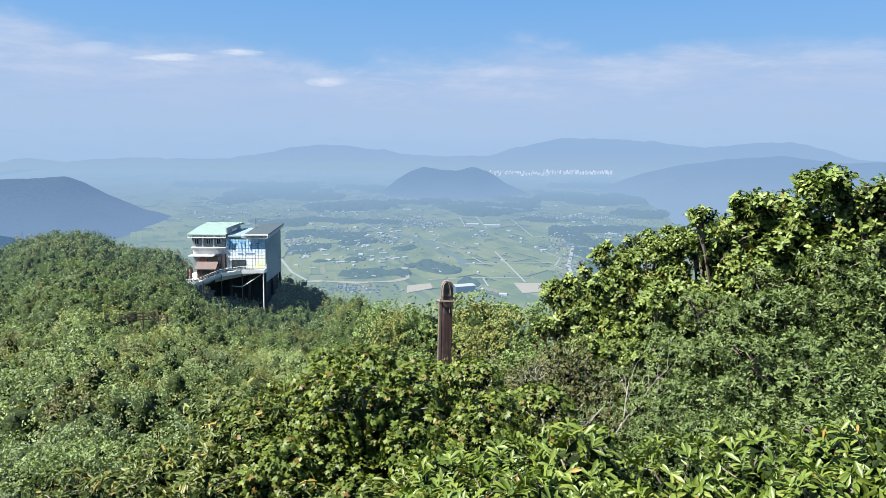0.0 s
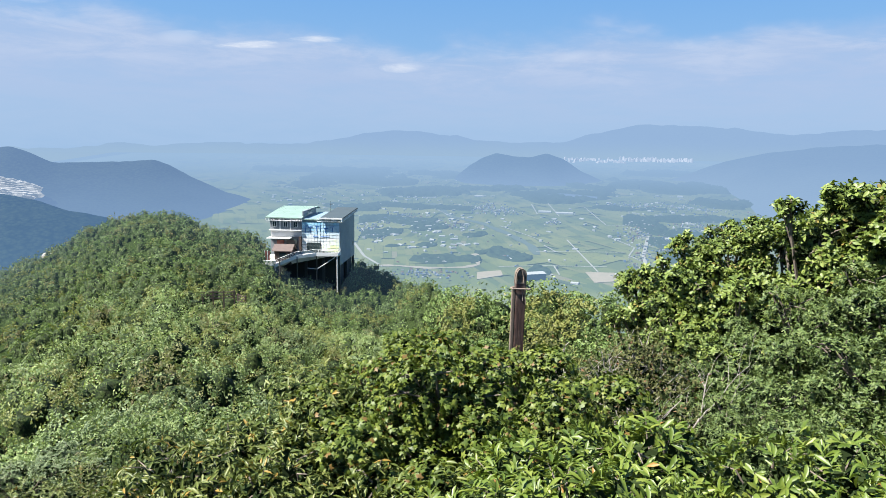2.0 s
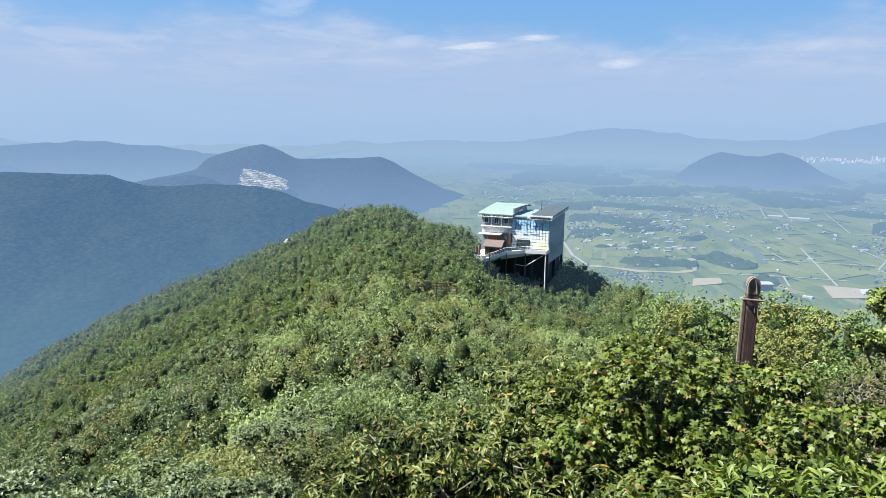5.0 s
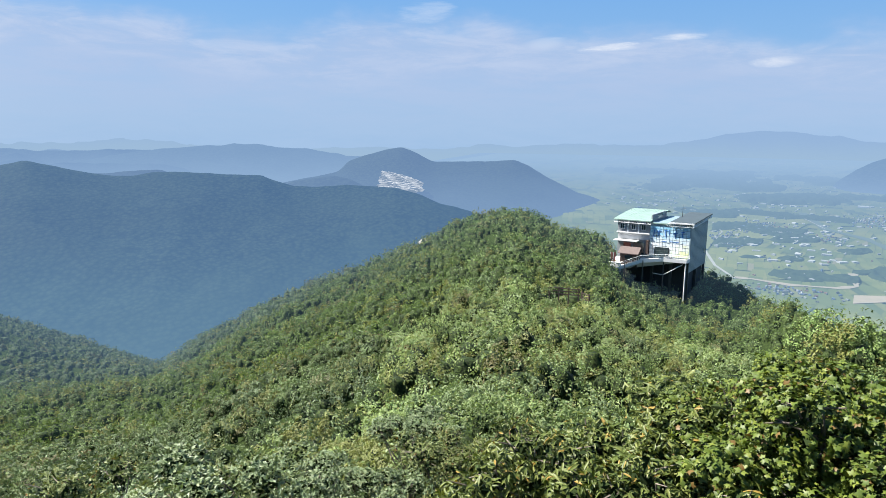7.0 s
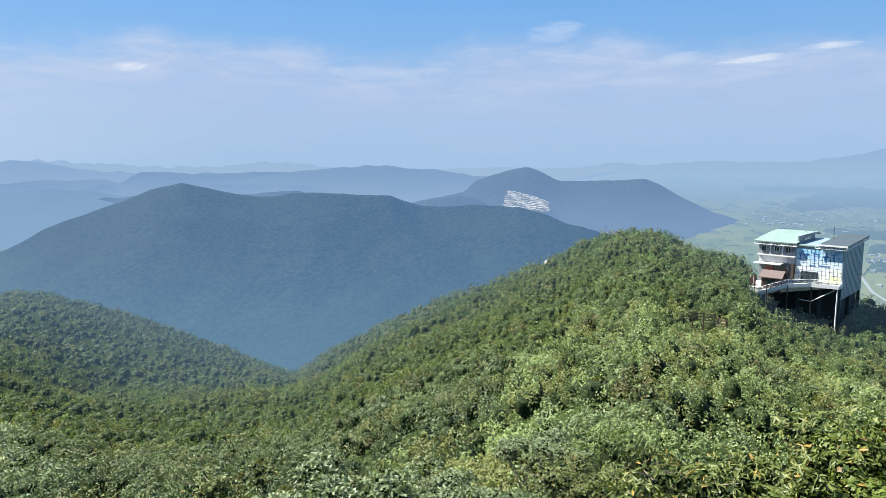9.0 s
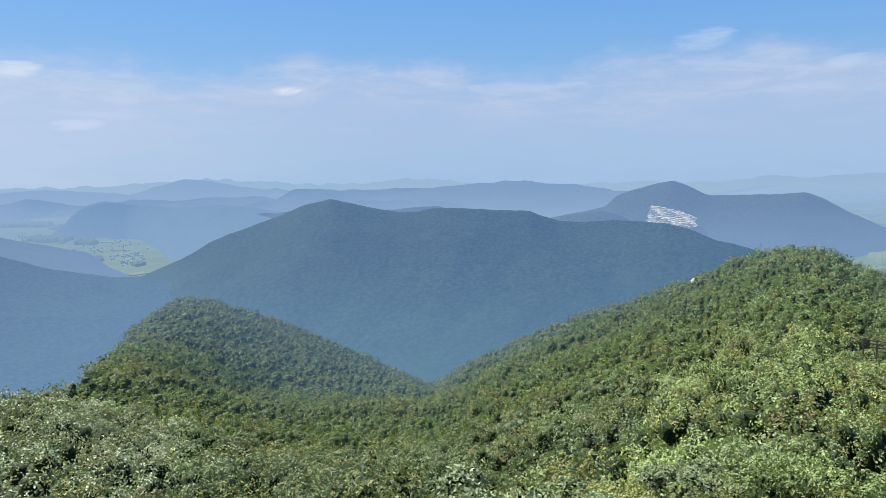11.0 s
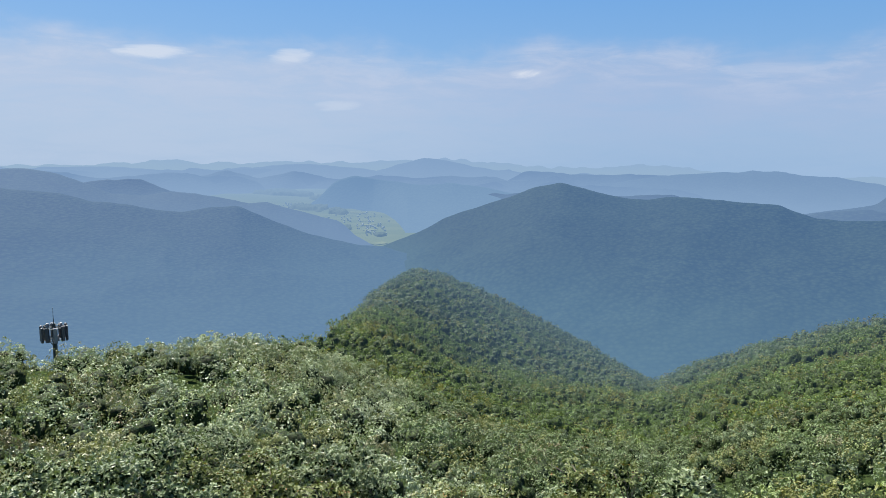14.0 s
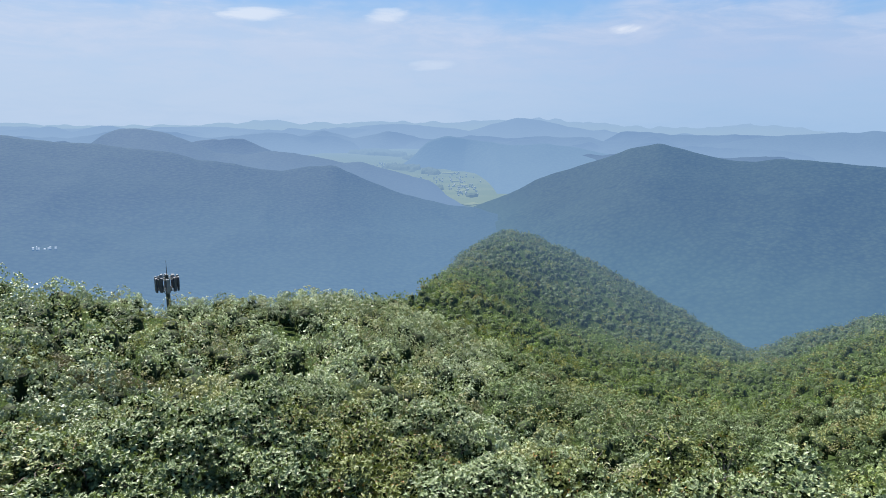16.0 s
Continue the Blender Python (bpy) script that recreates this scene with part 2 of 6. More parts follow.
HILL2 = ((41.7, -10.50, 242), (45.1, -11.60, 252), (48.5, -12.90, 265), (51.0, -14.10, 275), (54.0, -15.35, 290), (56.0, -16.60, 303), (57.5, -17.45, 310), (59.8, -16.40, 325), (61.3, -15.80, 337), (62.9, -14.90, 343), (64.6, -14.20, 349), (67.1, -13.00, 355),
         (68.4, -12.45, 358), (71.1, -11.30, 363), (72.3, -10.85, 365), (74.7, -9.95, 368), (75.7, -9.60, 369), (77.5, -9.30, 370), (79.0, -9.90, 350), (80.9, -11.15, 320), (82.8, -12.85, 230), (85.4, -14.61, 110), (88.5, -14.81, 85),
         (92.2, -14.66, 74), (95.8, -14.86, 72), (100.1, -14.66, 72), (104.2, -14.66, 70), (107.2, -14.21, 66), (109.4, -13.76, 62), (111.4, -12.96, 58), (113.1, -12.46, 55), (116.5, -11.66, 48), (130, -10.00, 40), (180, -16.00, 14))
# the hollow between the slope under the camera and the spur beyond: heading, height angle, distance
HOLLOW = ((51.94, -18.23, 150), (57.58, -18.55, 200), (60.86, -17.94, 215), (65.50, -17.66, 220), (70.45, -17.36, 205), (74.51, -16.55, 180), (77.35, -15.80, 160), (80.52, -15.25, 140), (84.12, -15.08, 100))
NEAR_R, NEAR_EL = 2.6, -36.0
fine_az = np.arange(-180, 180.01, 0.1)


def soften(y, width):
    ker = np.hanning(int(width / 0.1) | 1)
    ker /= ker.sum()
    return np.convolve(np.pad(y, len(ker) // 2, mode="edge"), ker, "valid")


knots = np.array(HILL + HILL2)
top_el = soften(np.interp(fine_az, knots[:, 0], knots[:, 1]), 1.3)
top_r = np.exp(soften(np.interp(fine_az, knots[:, 0], np.log(knots[:, 2])), 3.5))
knots = np.array(HOLLOW)
hol_el = soften(np.interp(fine_az, knots[:, 0], knots[:, 1]), 3.0)
hol_r = np.exp(soften(np.interp(fine_az, knots[:, 0], np.log(knots[:, 2])), 3.0))
hol_on = soften(((fine_az > 54) & (fine_az < 83)).astype(float), 5.0)


def hill_top(az, r):
    """Height of the shrub tops, without their crowns, at a heading in degrees and a distance; and how far off its skyline is."""
    e, R = np.interp(az, fine_az, top_el), np.interp(az, fine_az, top_r)
    lr = np.log(np.maximum(r, NEAR_R) / NEAR_R)
    el = NEAR_EL + (e - NEAR_EL) * np.minimum(lr / np.log(R / NEAR_R), 1.0)
    z1 = np.minimum(r, R) * np.tan(np.radians(el))
    he, hr, on = np.interp(az, fine_az, hol_el), np.interp(az, fine_az, hol_r), np.interp(az, fine_az, hol_on)
    hr = np.minimum(hr, R * 0.9)
    h_el = NEAR_EL + (he - NEAR_EL) * np.minimum(lr / np.log(hr / NEAR_R), 1.0)
    u = np.clip((r - hr) / (R - hr), 0, 1)
    z2 = np.where(r < hr, r * np.tan(np.radians(h_el)), hr * np.tan(np.radians(he)) * (1 - u) + R * np.tan(np.radians(e)) * u)
    over = np.maximum(r - R, 0)
    drop = 0.9 * over ** 2 / (over + 0.15 * R)
    broad = fnoise(-r * np.sin(np.radians(az)) / 28, r * np.cos(np.radians(az)) / 28, 3, 41) * np.clip((r - 15) / 60, 0, 1) * np.clip((R - r) / (0.25 * R), 0, 1) * 2.6
    clear = np.interp(az, (7.5, 10.2, 14.8, 20.8), (0, 1, 1, 0)) * np.interp(r, (60, 115, 140, 163, 182), (0, 0.8, 1, 0.9, 0))
    glade = np.interp(az, (21, 22, 25.4, 26.2), (0, 1, 1, 0)) * np.interp(r, (64, 70, 79, 82), (0, 1, 1, 0))
    return EYE_Z + z1 * (1 - on) + z2 * on + over * np.tan(np.radians(e)) - drop + broad - 5.6 * clear - 1.3 * glade, R


AZ0, AZ1 = -42.0, 122.0

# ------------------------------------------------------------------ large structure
def hill_haze_glow(N):
    """Distance haze painted as blue glow on the far flank and the spur."""
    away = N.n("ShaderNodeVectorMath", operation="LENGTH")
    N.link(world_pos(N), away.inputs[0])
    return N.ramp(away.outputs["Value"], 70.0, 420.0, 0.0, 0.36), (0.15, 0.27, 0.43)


leaf_hill = leaf_material("hill_leaves", (0.092, 0.134, 0.047), (0.172, 0.230, 0.086), (0.245, 0.298, 0.138), (0.1436, 0.1357, 0.05586), 0.02, rough=0.55, patch=0.35, patch_scale=0.22, spec=0.28, pale=(0.180, 0.232, 0.125), crown=2.6)
leaf_flank = leaf_material("flank_leaves", (0.042, 0.068, 0.024), (0.088, 0.127, 0.046), (0.142, 0.184, 0.080), (0.120, 0.112, 0.05), 0.02, rough=0.55, translucent=0.10, patch=0.25, patch_scale=0.22, spec=0.28, pale=(0.150, 0.190, 0.110), crown=2.6)
leaf_brow = leaf_material("brow_leaves", (0.048, 0.080, 0.022), (0.092, 0.138, 0.038), (0.145, 0.192, 0.066), (0.1436, 0.1357, 0.05586), 0.02, rough=0.5, translucent=0.10, patch=0.2, patch_scale=0.22, spec=0.2, crown=2.6)
leaf_gloss = leaf_material("glossy_scrub_leaves", (0.078, 0.105, 0.050), (0.215, 0.262, 0.142), (0.360, 0.395, 0.262), (0.120, 0.112, 0.05), 0.02, rough=0.42, translucent=0.12, patch=0.25, patch_scale=0.3, spec=0.22, pale=(0.260, 0.300, 0.210), crown=2.2)
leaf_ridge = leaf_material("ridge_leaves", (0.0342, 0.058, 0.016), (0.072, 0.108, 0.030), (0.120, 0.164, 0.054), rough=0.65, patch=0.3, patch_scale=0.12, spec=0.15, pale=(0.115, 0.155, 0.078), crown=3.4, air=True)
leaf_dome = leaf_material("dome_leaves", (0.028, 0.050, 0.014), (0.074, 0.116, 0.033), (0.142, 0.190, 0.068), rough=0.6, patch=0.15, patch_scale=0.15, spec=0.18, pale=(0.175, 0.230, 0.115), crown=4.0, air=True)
# the spur's greens are greyed in the base colour to paint distance haze
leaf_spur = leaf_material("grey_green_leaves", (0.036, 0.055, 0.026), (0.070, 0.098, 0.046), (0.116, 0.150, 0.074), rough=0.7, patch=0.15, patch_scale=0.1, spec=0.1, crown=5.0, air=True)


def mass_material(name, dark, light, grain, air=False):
    """The body of a crown, coloured dark to paint the shade seen between its leaves."""
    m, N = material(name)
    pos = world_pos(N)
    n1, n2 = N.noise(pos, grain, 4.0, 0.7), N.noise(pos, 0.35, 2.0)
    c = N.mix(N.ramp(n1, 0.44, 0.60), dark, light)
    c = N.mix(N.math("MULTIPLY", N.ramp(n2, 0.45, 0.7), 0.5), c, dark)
    finish(N, c, 0.7, bump=n1, bump_size=0.5 / grain, strength=1.0, spec=0.1, glow=hill_haze_glow(N) if air else None)
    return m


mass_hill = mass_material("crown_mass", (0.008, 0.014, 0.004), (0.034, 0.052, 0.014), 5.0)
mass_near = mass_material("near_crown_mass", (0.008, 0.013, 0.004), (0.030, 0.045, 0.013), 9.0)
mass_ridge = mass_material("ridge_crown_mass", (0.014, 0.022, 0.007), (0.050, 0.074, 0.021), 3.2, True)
# greyed like the spur's leaves, as painted haze
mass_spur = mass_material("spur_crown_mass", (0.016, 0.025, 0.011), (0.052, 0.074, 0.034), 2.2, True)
under_mat, N = material("gap_shade_undergrowth")
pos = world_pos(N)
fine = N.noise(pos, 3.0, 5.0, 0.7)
# near black, to paint the shade in the gaps between crowns
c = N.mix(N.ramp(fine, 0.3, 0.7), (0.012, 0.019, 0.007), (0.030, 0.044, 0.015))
finish(N, c, 1.0, bump=fine, bump_size=0.2, strength=1.0, spec=0.0, glow=hill_haze_glow(N))
soil_mat = plain_material("soil", (0.075, 0.062, 0.042), 0.95, vary=0.3, scale=0.6)

# the bare ground of the hill, under the shrubs
az = np.linspace(-180, 180, 361)
s = np.linspace(0, 1, 70)
A, S = np.meshgrid(az, s, indexing="ij")
_, RR = hill_top(A, np.ones_like(A))
r = 0.05 * (RR * 1.7 / 0.05) ** S
top, _ = hill_top(A, r)
z = np.minimum(0, top - np.clip(0.13 * r, 0.25, 7.0))
flat = np.clip((r - 1.7) / 1.6, 0, 1)
z = z * flat * flat * (3 - 2 * flat) - 0.02
hill = mesh_from("hillside", np.stack([-r * np.sin(np.radians(A)), r * np.cos(np.radians(A)), z], -1).reshape(-1, 3), grid_faces(*A.shape), soil_mat, True)
tagged(hill, "mountain top and its ridges under dense green scrub", "hill", kind="structure")

# the scrub that covers it: a closed mass coloured dark as gap shade, and crowns of leaves on it
naz, nr = 620, 100
az = np.linspace(-180, 180, naz)
s = np.linspace(0, 1, nr)
A, S = np.meshgrid(az, s, indexing="ij")
_, RR = hill_top(A, np.ones_like(A))
r = 4.0 * (RR * 1.35 / 4.0) ** S
r = r * (1 + 0.10 * (1 - S) ** 8 * (np.sin(np.radians(A) * 5) + 0.6 * np.sin(np.radians(A) * 13 + 1)))
top, _ = hill_top(A, r)
X, Y = -r * np.sin(np.radians(A)), r * np.cos(np.radians(A))
z = top - np.clip(0.07 * r, 0.35, 1.9) + 0.25 * fnoise(X / 2, Y / 2, 3, 8)
z[:, 0] -= 1.2
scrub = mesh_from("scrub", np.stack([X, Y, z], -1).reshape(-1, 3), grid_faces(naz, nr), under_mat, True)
tagged(scrub, "dense scrub covering the slopes, darkened as shade in the gaps", "scrub", kind="stuff")


def leaf_quads(rng, p, n, L):
    """Corners of one bent leaf tuft for each place p, facing n, of length L."""
    count = len(p)
    t = rng.normal(0, 1, (count, 3))
    t -= n * (t * n).sum(1)[:, None]
    t /= np.linalg.norm(t, axis=1)[:, None]
    b = np.cross(n, t)
    L = L[:, None]
    return np.stack([p - t * L * 0.55, p - b * L * 0.36 + n * L * 0.13, p + t * L * 0.55 - n * L * 0.1, p + b * L * 0.36 + n * L * 0.13], 1)


def canopy(name, label, r0, r1, cell, per, leaf, seed, az0=AZ0, az1=AZ1, tall=0.75, mass=None, leaves=None, jump=0.13, low=False, core=0.9, share=14):
    """Rounded crowns, about one to a cell: a lumpy body each, set with leaf tufts."""
    rng = np.random.default_rng(seed)
    m = int(r1 / cell) + 1
    i, j = np.meshgrid(np.arange(-m, m + 1), np.arange(-m, m + 1), indexing="ij")
    x = (i + rng.uniform(-0.85, 0.85, i.shape)).ravel() * cell
    y = (j + rng.uniform(-0.85, 0.85, i.shape)).ravel() * cell
    r, a = np.hypot(x, y), np.degrees(np.arctan2(-x, y))
    top, R = hill_top(a, r)
    edge = rng.normal(0, 0.03, len(r)) * r
    keep = (r + edge > r0) & (r + edge < r1) & (a > az0) & (a < az1) & (r < R * 1.15)
    x, y, r, top = x[keep], y[keep], r[keep], top[keep]
    n = len(x)
    rad = cell * (0.34 + 0.42 * rng.uniform(0, 1, n) ** 1.5) * (1 + 0.35 * fnoise(x / 14, y / 14, 2, 77))
    top = top + rng.normal(0, jump, n).clip(-2.5 * jump, jump) * cell + 0.4 * (rad - 0.5 * cell)
    hgt = rad * tall * rng.uniform(0.8, 1.3, n)
    # bodies
    ring, rows = (6, (0.0, 0.6)) if low else (7, (0.0, 0.42, 0.80))
    ang = np.arange(ring) * 2 * np.pi / ring
    d = [np.stack([np.cos(ang) * math.sqrt(1 - q * q), np.sin(ang) * math.sqrt(1 - q * q), np.full(ring, q)], 1) for q in rows]
    d[0][:, 2] = -0.9
    d = np.concatenate(d + [np.array([[0, 0, 1.0]])])
    lump = 1 + 0.16 * rng.normal(0, 1, (n, len(d))).clip(-1.5, 1.5)
    inner = core - (0.14 if low else 0.24)
    V = np.stack([x[:, None] + d[:, 0] * inner * rad[:, None] * lump, y[:, None] + d[:, 1] * inner * rad[:, None] * lump, (top - 0.97 * hgt)[:, None] + d[:, 2] * inner * 0.95 * hgt[:, None] * (0.4 + 0.6 * lump)], -1)
    F = []
    for k in range(len(rows) - 1):
        for q in range(ring):
            e, f, g, h = k * ring + q, k * ring + (q + 1) % ring, (k + 1) * ring + (q + 1) % ring, (k + 1) * ring + q
            F += [(e, f, g), (e, g, h)]
    last = len(rows) - 1
    F += [(last * ring + q, last * ring + (q + 1) % ring, (last + 1) * ring) for q in range(ring)]
    F = (np.arange(n)[:, None, None] * len(d) + np.array(F)[None]).reshape(-1, 3)
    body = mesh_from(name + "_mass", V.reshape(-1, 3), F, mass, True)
    tagged(body, label, "scrub", kind="stuff")
    # leaf tufts, gathered into clusters that each bulge out of the crown
    groups = max(5, int(per / share))
    size = (rad / math.sqrt((rad ** 2).mean())) ** 2
    own = np.repeat(np.arange(n), np.maximum(3, np.round(groups * size)).astype(int))
    total = len(own)
    gd = rng.normal(0, 1, (total, 3))
    gd[:, 2] = np.abs(gd[:, 2]) * 0.9 + 0.05
    gd /= np.linalg.norm(gd, axis=1)[:, None]
    gk = core + (1.10 - core) * rng.uniform(0, 1, total) ** 0.8
    gr = rng.uniform(0.55, 1.25, total) * 1.25 / np.sqrt(groups * size[own])
    gr = np.minimum(gr, 0.5)
    g = np.repeat(np.arange(total), int(share))
    which = own[g]
    d = rng.normal(0, 1, (len(g), 3)) + gd[g] * 0.9
    d /= np.linalg.norm(d, axis=1)[:, None]
    q = gd[g] * gk[g][:, None] + d * (gr[g] * rng.uniform(0.55, 1.0, len(g)) ** 0.6)[:, None]
    p = np.stack([x[which] + q[:, 0] * rad[which], y[which] + q[:, 1] * rad[which], top[which] - 0.95 * hgt[which] + q[:, 2] * hgt[which]], 1)
    nn = d + 0.35 * gd[g] + rng.normal(0, 0.33, d.shape)
    nn /= np.linalg.norm(nn, axis=1)[:, None]
    L = leaf * rng.uniform(0.6, 1.3, len(which)) * ((0.8 + 0.2 * rad / cell / 0.5) * (0.5 + 0.5 * r / r1))[which]
    v = leaf_quads(rng, p, nn, L)
    ob = mesh_from(name, v.reshape(-1, 3), np.arange(len(v) * 4).reshape(-1, 4), leaves)
    return tagged(ob, label, "foliage", kind="stuff")


canopy("scrub_crowns", "small-leaved green shrubs on the near slope", 8, 26, 1.7, 1250, 0.085, 1, 9, 58, core=0.78, tall=1.15, jump=0.22, mass=mass_near, leaves=leaf_hill, share=20)
canopy("scrub_crowns", "dense dark green shrubs on the brow by the post", 8, 26, 1.7, 1250, 0.085, 1, -16, 9, core=0.78, tall=1.15, jump=0.22, mass=mass_near, leaves=leaf_brow, share=20)
canopy("scrub_crowns", "glossy grey-green shrubs on the near slope", 8, 26, 1.7, 1250, 0.085, 1, 58, AZ1, core=0.78, tall=1.15, jump=0.22, mass=mass_near, leaves=leaf_gloss, share=20)
canopy("scrub_crowns", "rounded dark green shrubs behind the post", 26, 80, 2.3, 300, 0.170, 2, -12, 9, core=0.80, tall=1.1, jump=0.22, mass=mass_hill, leaves=leaf_brow, share=12)
canopy("scrub_crowns", "rounded green shrubs covering the slope", 26, 80, 2.3, 300, 0.170, 2, 9, 40, core=0.80, tall=1.1, jump=0.22, mass=mass_hill, leaves=leaf_hill, share=12)
canopy("scrub_crowns", "rounded dull green shrubs on the side slope", 26, 80, 2.3, 300, 0.170, 2, 40, 78, core=0.80, tall=1.1, jump=0.22, mass=mass_hill, leaves=leaf_flank, share=12)
canopy("scrub_crowns", "rounded pale green shrubs towards the mast", 26, 80, 2.3, 300, 0.170, 2, 78, AZ1, core=0.80, tall=1.1, jump=0.22, mass=mass_hill, leaves=leaf_gloss, share=12)
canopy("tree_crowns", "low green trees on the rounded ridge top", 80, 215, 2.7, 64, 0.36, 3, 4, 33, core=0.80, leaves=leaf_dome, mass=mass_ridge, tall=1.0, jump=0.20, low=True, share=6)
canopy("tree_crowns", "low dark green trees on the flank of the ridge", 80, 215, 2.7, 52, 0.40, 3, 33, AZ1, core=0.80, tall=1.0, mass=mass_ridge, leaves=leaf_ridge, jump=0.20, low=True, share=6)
canopy("tree_crowns", "low trees on the far spur and hollow, greyed for haze", 215, 420, 3.3, 30, 0.56, 4, 25, core=0.84, tall=0.9, mass=mass_spur, leaves=leaf_spur, jump=0.18, low=True, share=4)

# the valley floor and the plain: one sheet to the horizon
field_mat, N = material("fields")
pos = world_pos(N)
v = N.n("ShaderNodeTexVoronoi")
N.link(N.scaled(pos, (1 / 60.0, 1 / 110.0, 0.0)), v.inputs["Vector"])
v.inputs["Scale"].default_value = 1.0
cell = N.n("ShaderNodeSeparateColor")
N.link(v.outputs["Color"], cell.inputs[0])
large = N.noise(pos, 0.0022, 4.0, 0.6)
c = N.mix(cell.outputs[0], (0.070, 0.092, 0.036), (0.094, 0.112, 0.046))
c = N.mix(N.math("MULTIPLY", N.ramp(large, 0.58, 0.72), 0.4), c, (0.045, 0.064, 0.030))


def plain_haze_glow(N):
    """Haze painted as blue glow on the distant plain, stronger outwards."""
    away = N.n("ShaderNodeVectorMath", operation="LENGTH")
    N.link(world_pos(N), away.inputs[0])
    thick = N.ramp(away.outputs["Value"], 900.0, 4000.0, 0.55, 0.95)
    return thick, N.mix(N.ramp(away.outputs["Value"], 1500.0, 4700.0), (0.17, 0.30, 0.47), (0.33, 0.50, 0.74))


finish(N, c, 0.9, spec=0.1, glow=plain_haze_glow(N))

PLAIN_H, PLAIN_RISE = 426.0, 0.0712


def plain_z(r):
    return EYE_Z - PLAIN_H + PLAIN_RISE * r


def plain_r(el):
    return PLAIN_H / (PLAIN_RISE - math.tan(radians(el)))


az = np.linspace(-180, 180, 361)
rr = np.concatenate([[1.0], np.linspace(300, 4960, 120)])
A, r = np.meshgrid(az, rr, indexing="ij")
side = np.interp(A, (30, 40, 125, 140), (0, 1, 1, 0))
cap = np.interp(A, (82, 85, 93, 96), (2750, 3480, 3480, 2750))
z = plain_z(np.where(r > cap, cap + (r - cap) * (1 - side), r)) + 1.5 * fnoise(r / 300, A / 5, 3, 2)
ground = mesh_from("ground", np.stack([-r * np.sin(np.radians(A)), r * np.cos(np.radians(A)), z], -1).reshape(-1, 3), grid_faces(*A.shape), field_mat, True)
tagged(ground, "hazy valley plain of green rice fields", "plain", kind="structure")


def ridge(name, label, crest, base_r, base_el, mat, relief=0.06, seed=0, step=0.25, rows=46, jag=0.06):
    """A wooded mountain: from its foot to the crest (knots of heading, height angle, distance) and down behind."""
    k = np.array(sorted(crest), float)
    az = np.arange(k[0, 0], k[-1, 0] + step, step)
    # smooth the knots a little
    fine = np.linspace(az[0] - 3, az[-1] + 3, 2000)
    ker = np.hanning(int(0.9 / (fine[1] - fine[0])) | 1)
    ker /= ker.sum()

    def smooth(col):
        pad = len(ker) // 2
        y = np.interp(fine, k[:, 0], col)
        return np.interp(az, fine, np.convolve(np.pad(y, pad, mode="edge"), ker, "valid"))
    el, R = smooth(k[:, 1]), smooth(k[:, 2])
    el = el + jag * fnoise(az / 0.9, az * 0 + seed, 4, seed)
    s = np.concatenate([np.linspace(0, 1, rows), [1.04, 1.1, 1.2]])
    A, S = np.meshgrid(az, s, indexing="ij")
    ELc, Rc = el[:, None] + 0 * S, R[:, None] + 0 * S
    zc = EYE_Z + Rc * np.tan(np.radians(ELc))
    wide = np.hanning(int(9 / step) | 1)
    wide /= wide.sum()
    zsoft = np.convolve(np.pad(zc[:, 0], len(wide) // 2, mode="edge"), wide, "valid")[:, None] + 0 * S
    zc = zsoft + (zc - zsoft) * np.minimum(S, 1) ** 3.5
    b = base_r if np.isscalar(base_r) else np.interp(az, base_r[0], base_r[1])[:, None] + 0 * S
    zb = EYE_Z + b * math.tan(radians(base_el))
    front = np.minimum(S, 1)
    r = b + (Rc - b) * front
    bend = front ** 1.15
    # spurs and gullies run down the slope
    gx, gy = -r * np.sin(np.radians(A)), r * np.cos(np.radians(A))
    gully = 0.5 - 1.6 * np.abs(fnoise(gx / (0.2 * R.mean()) + 0.3 * front, gy / (0.2 * R.mean()), 5, seed + 7))
    w = np.sin(np.pi * np.clip(front, 0, 1)) ** 0.8
    z = zb + (zc - zb) * bend + (zc - zb) * relief * 2.2 * gully * w
    r = r * (1 + relief * 0.6 * gully * w)
    back = np.maximum(S - 1, 0)
    r = r + back * Rc * 0.9
    z = z - back * Rc * 0.55
    ob = mesh_from(name, np.stack([-r * np.sin(np.radians(A)), r * np.cos(np.radians(A)), z], -1).reshape(-1, 3), grid_faces(*A.shape), mat, True)
    return tagged(ob, label, "mountain", kind="structure")


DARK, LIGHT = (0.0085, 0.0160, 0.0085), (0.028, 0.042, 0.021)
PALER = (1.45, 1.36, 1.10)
# share and colour of the blue glow paint each range's haze
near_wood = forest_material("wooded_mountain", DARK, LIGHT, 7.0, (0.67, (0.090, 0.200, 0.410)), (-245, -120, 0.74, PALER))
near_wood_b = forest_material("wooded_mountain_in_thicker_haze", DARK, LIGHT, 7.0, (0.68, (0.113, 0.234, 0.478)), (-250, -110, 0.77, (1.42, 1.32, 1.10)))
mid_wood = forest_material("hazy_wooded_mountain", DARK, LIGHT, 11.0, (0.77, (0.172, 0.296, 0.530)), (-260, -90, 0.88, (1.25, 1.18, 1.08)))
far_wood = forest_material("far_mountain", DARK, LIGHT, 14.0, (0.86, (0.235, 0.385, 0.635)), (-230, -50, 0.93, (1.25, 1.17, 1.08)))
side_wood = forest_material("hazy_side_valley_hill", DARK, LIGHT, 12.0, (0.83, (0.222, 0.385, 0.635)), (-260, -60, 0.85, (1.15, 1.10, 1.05)))
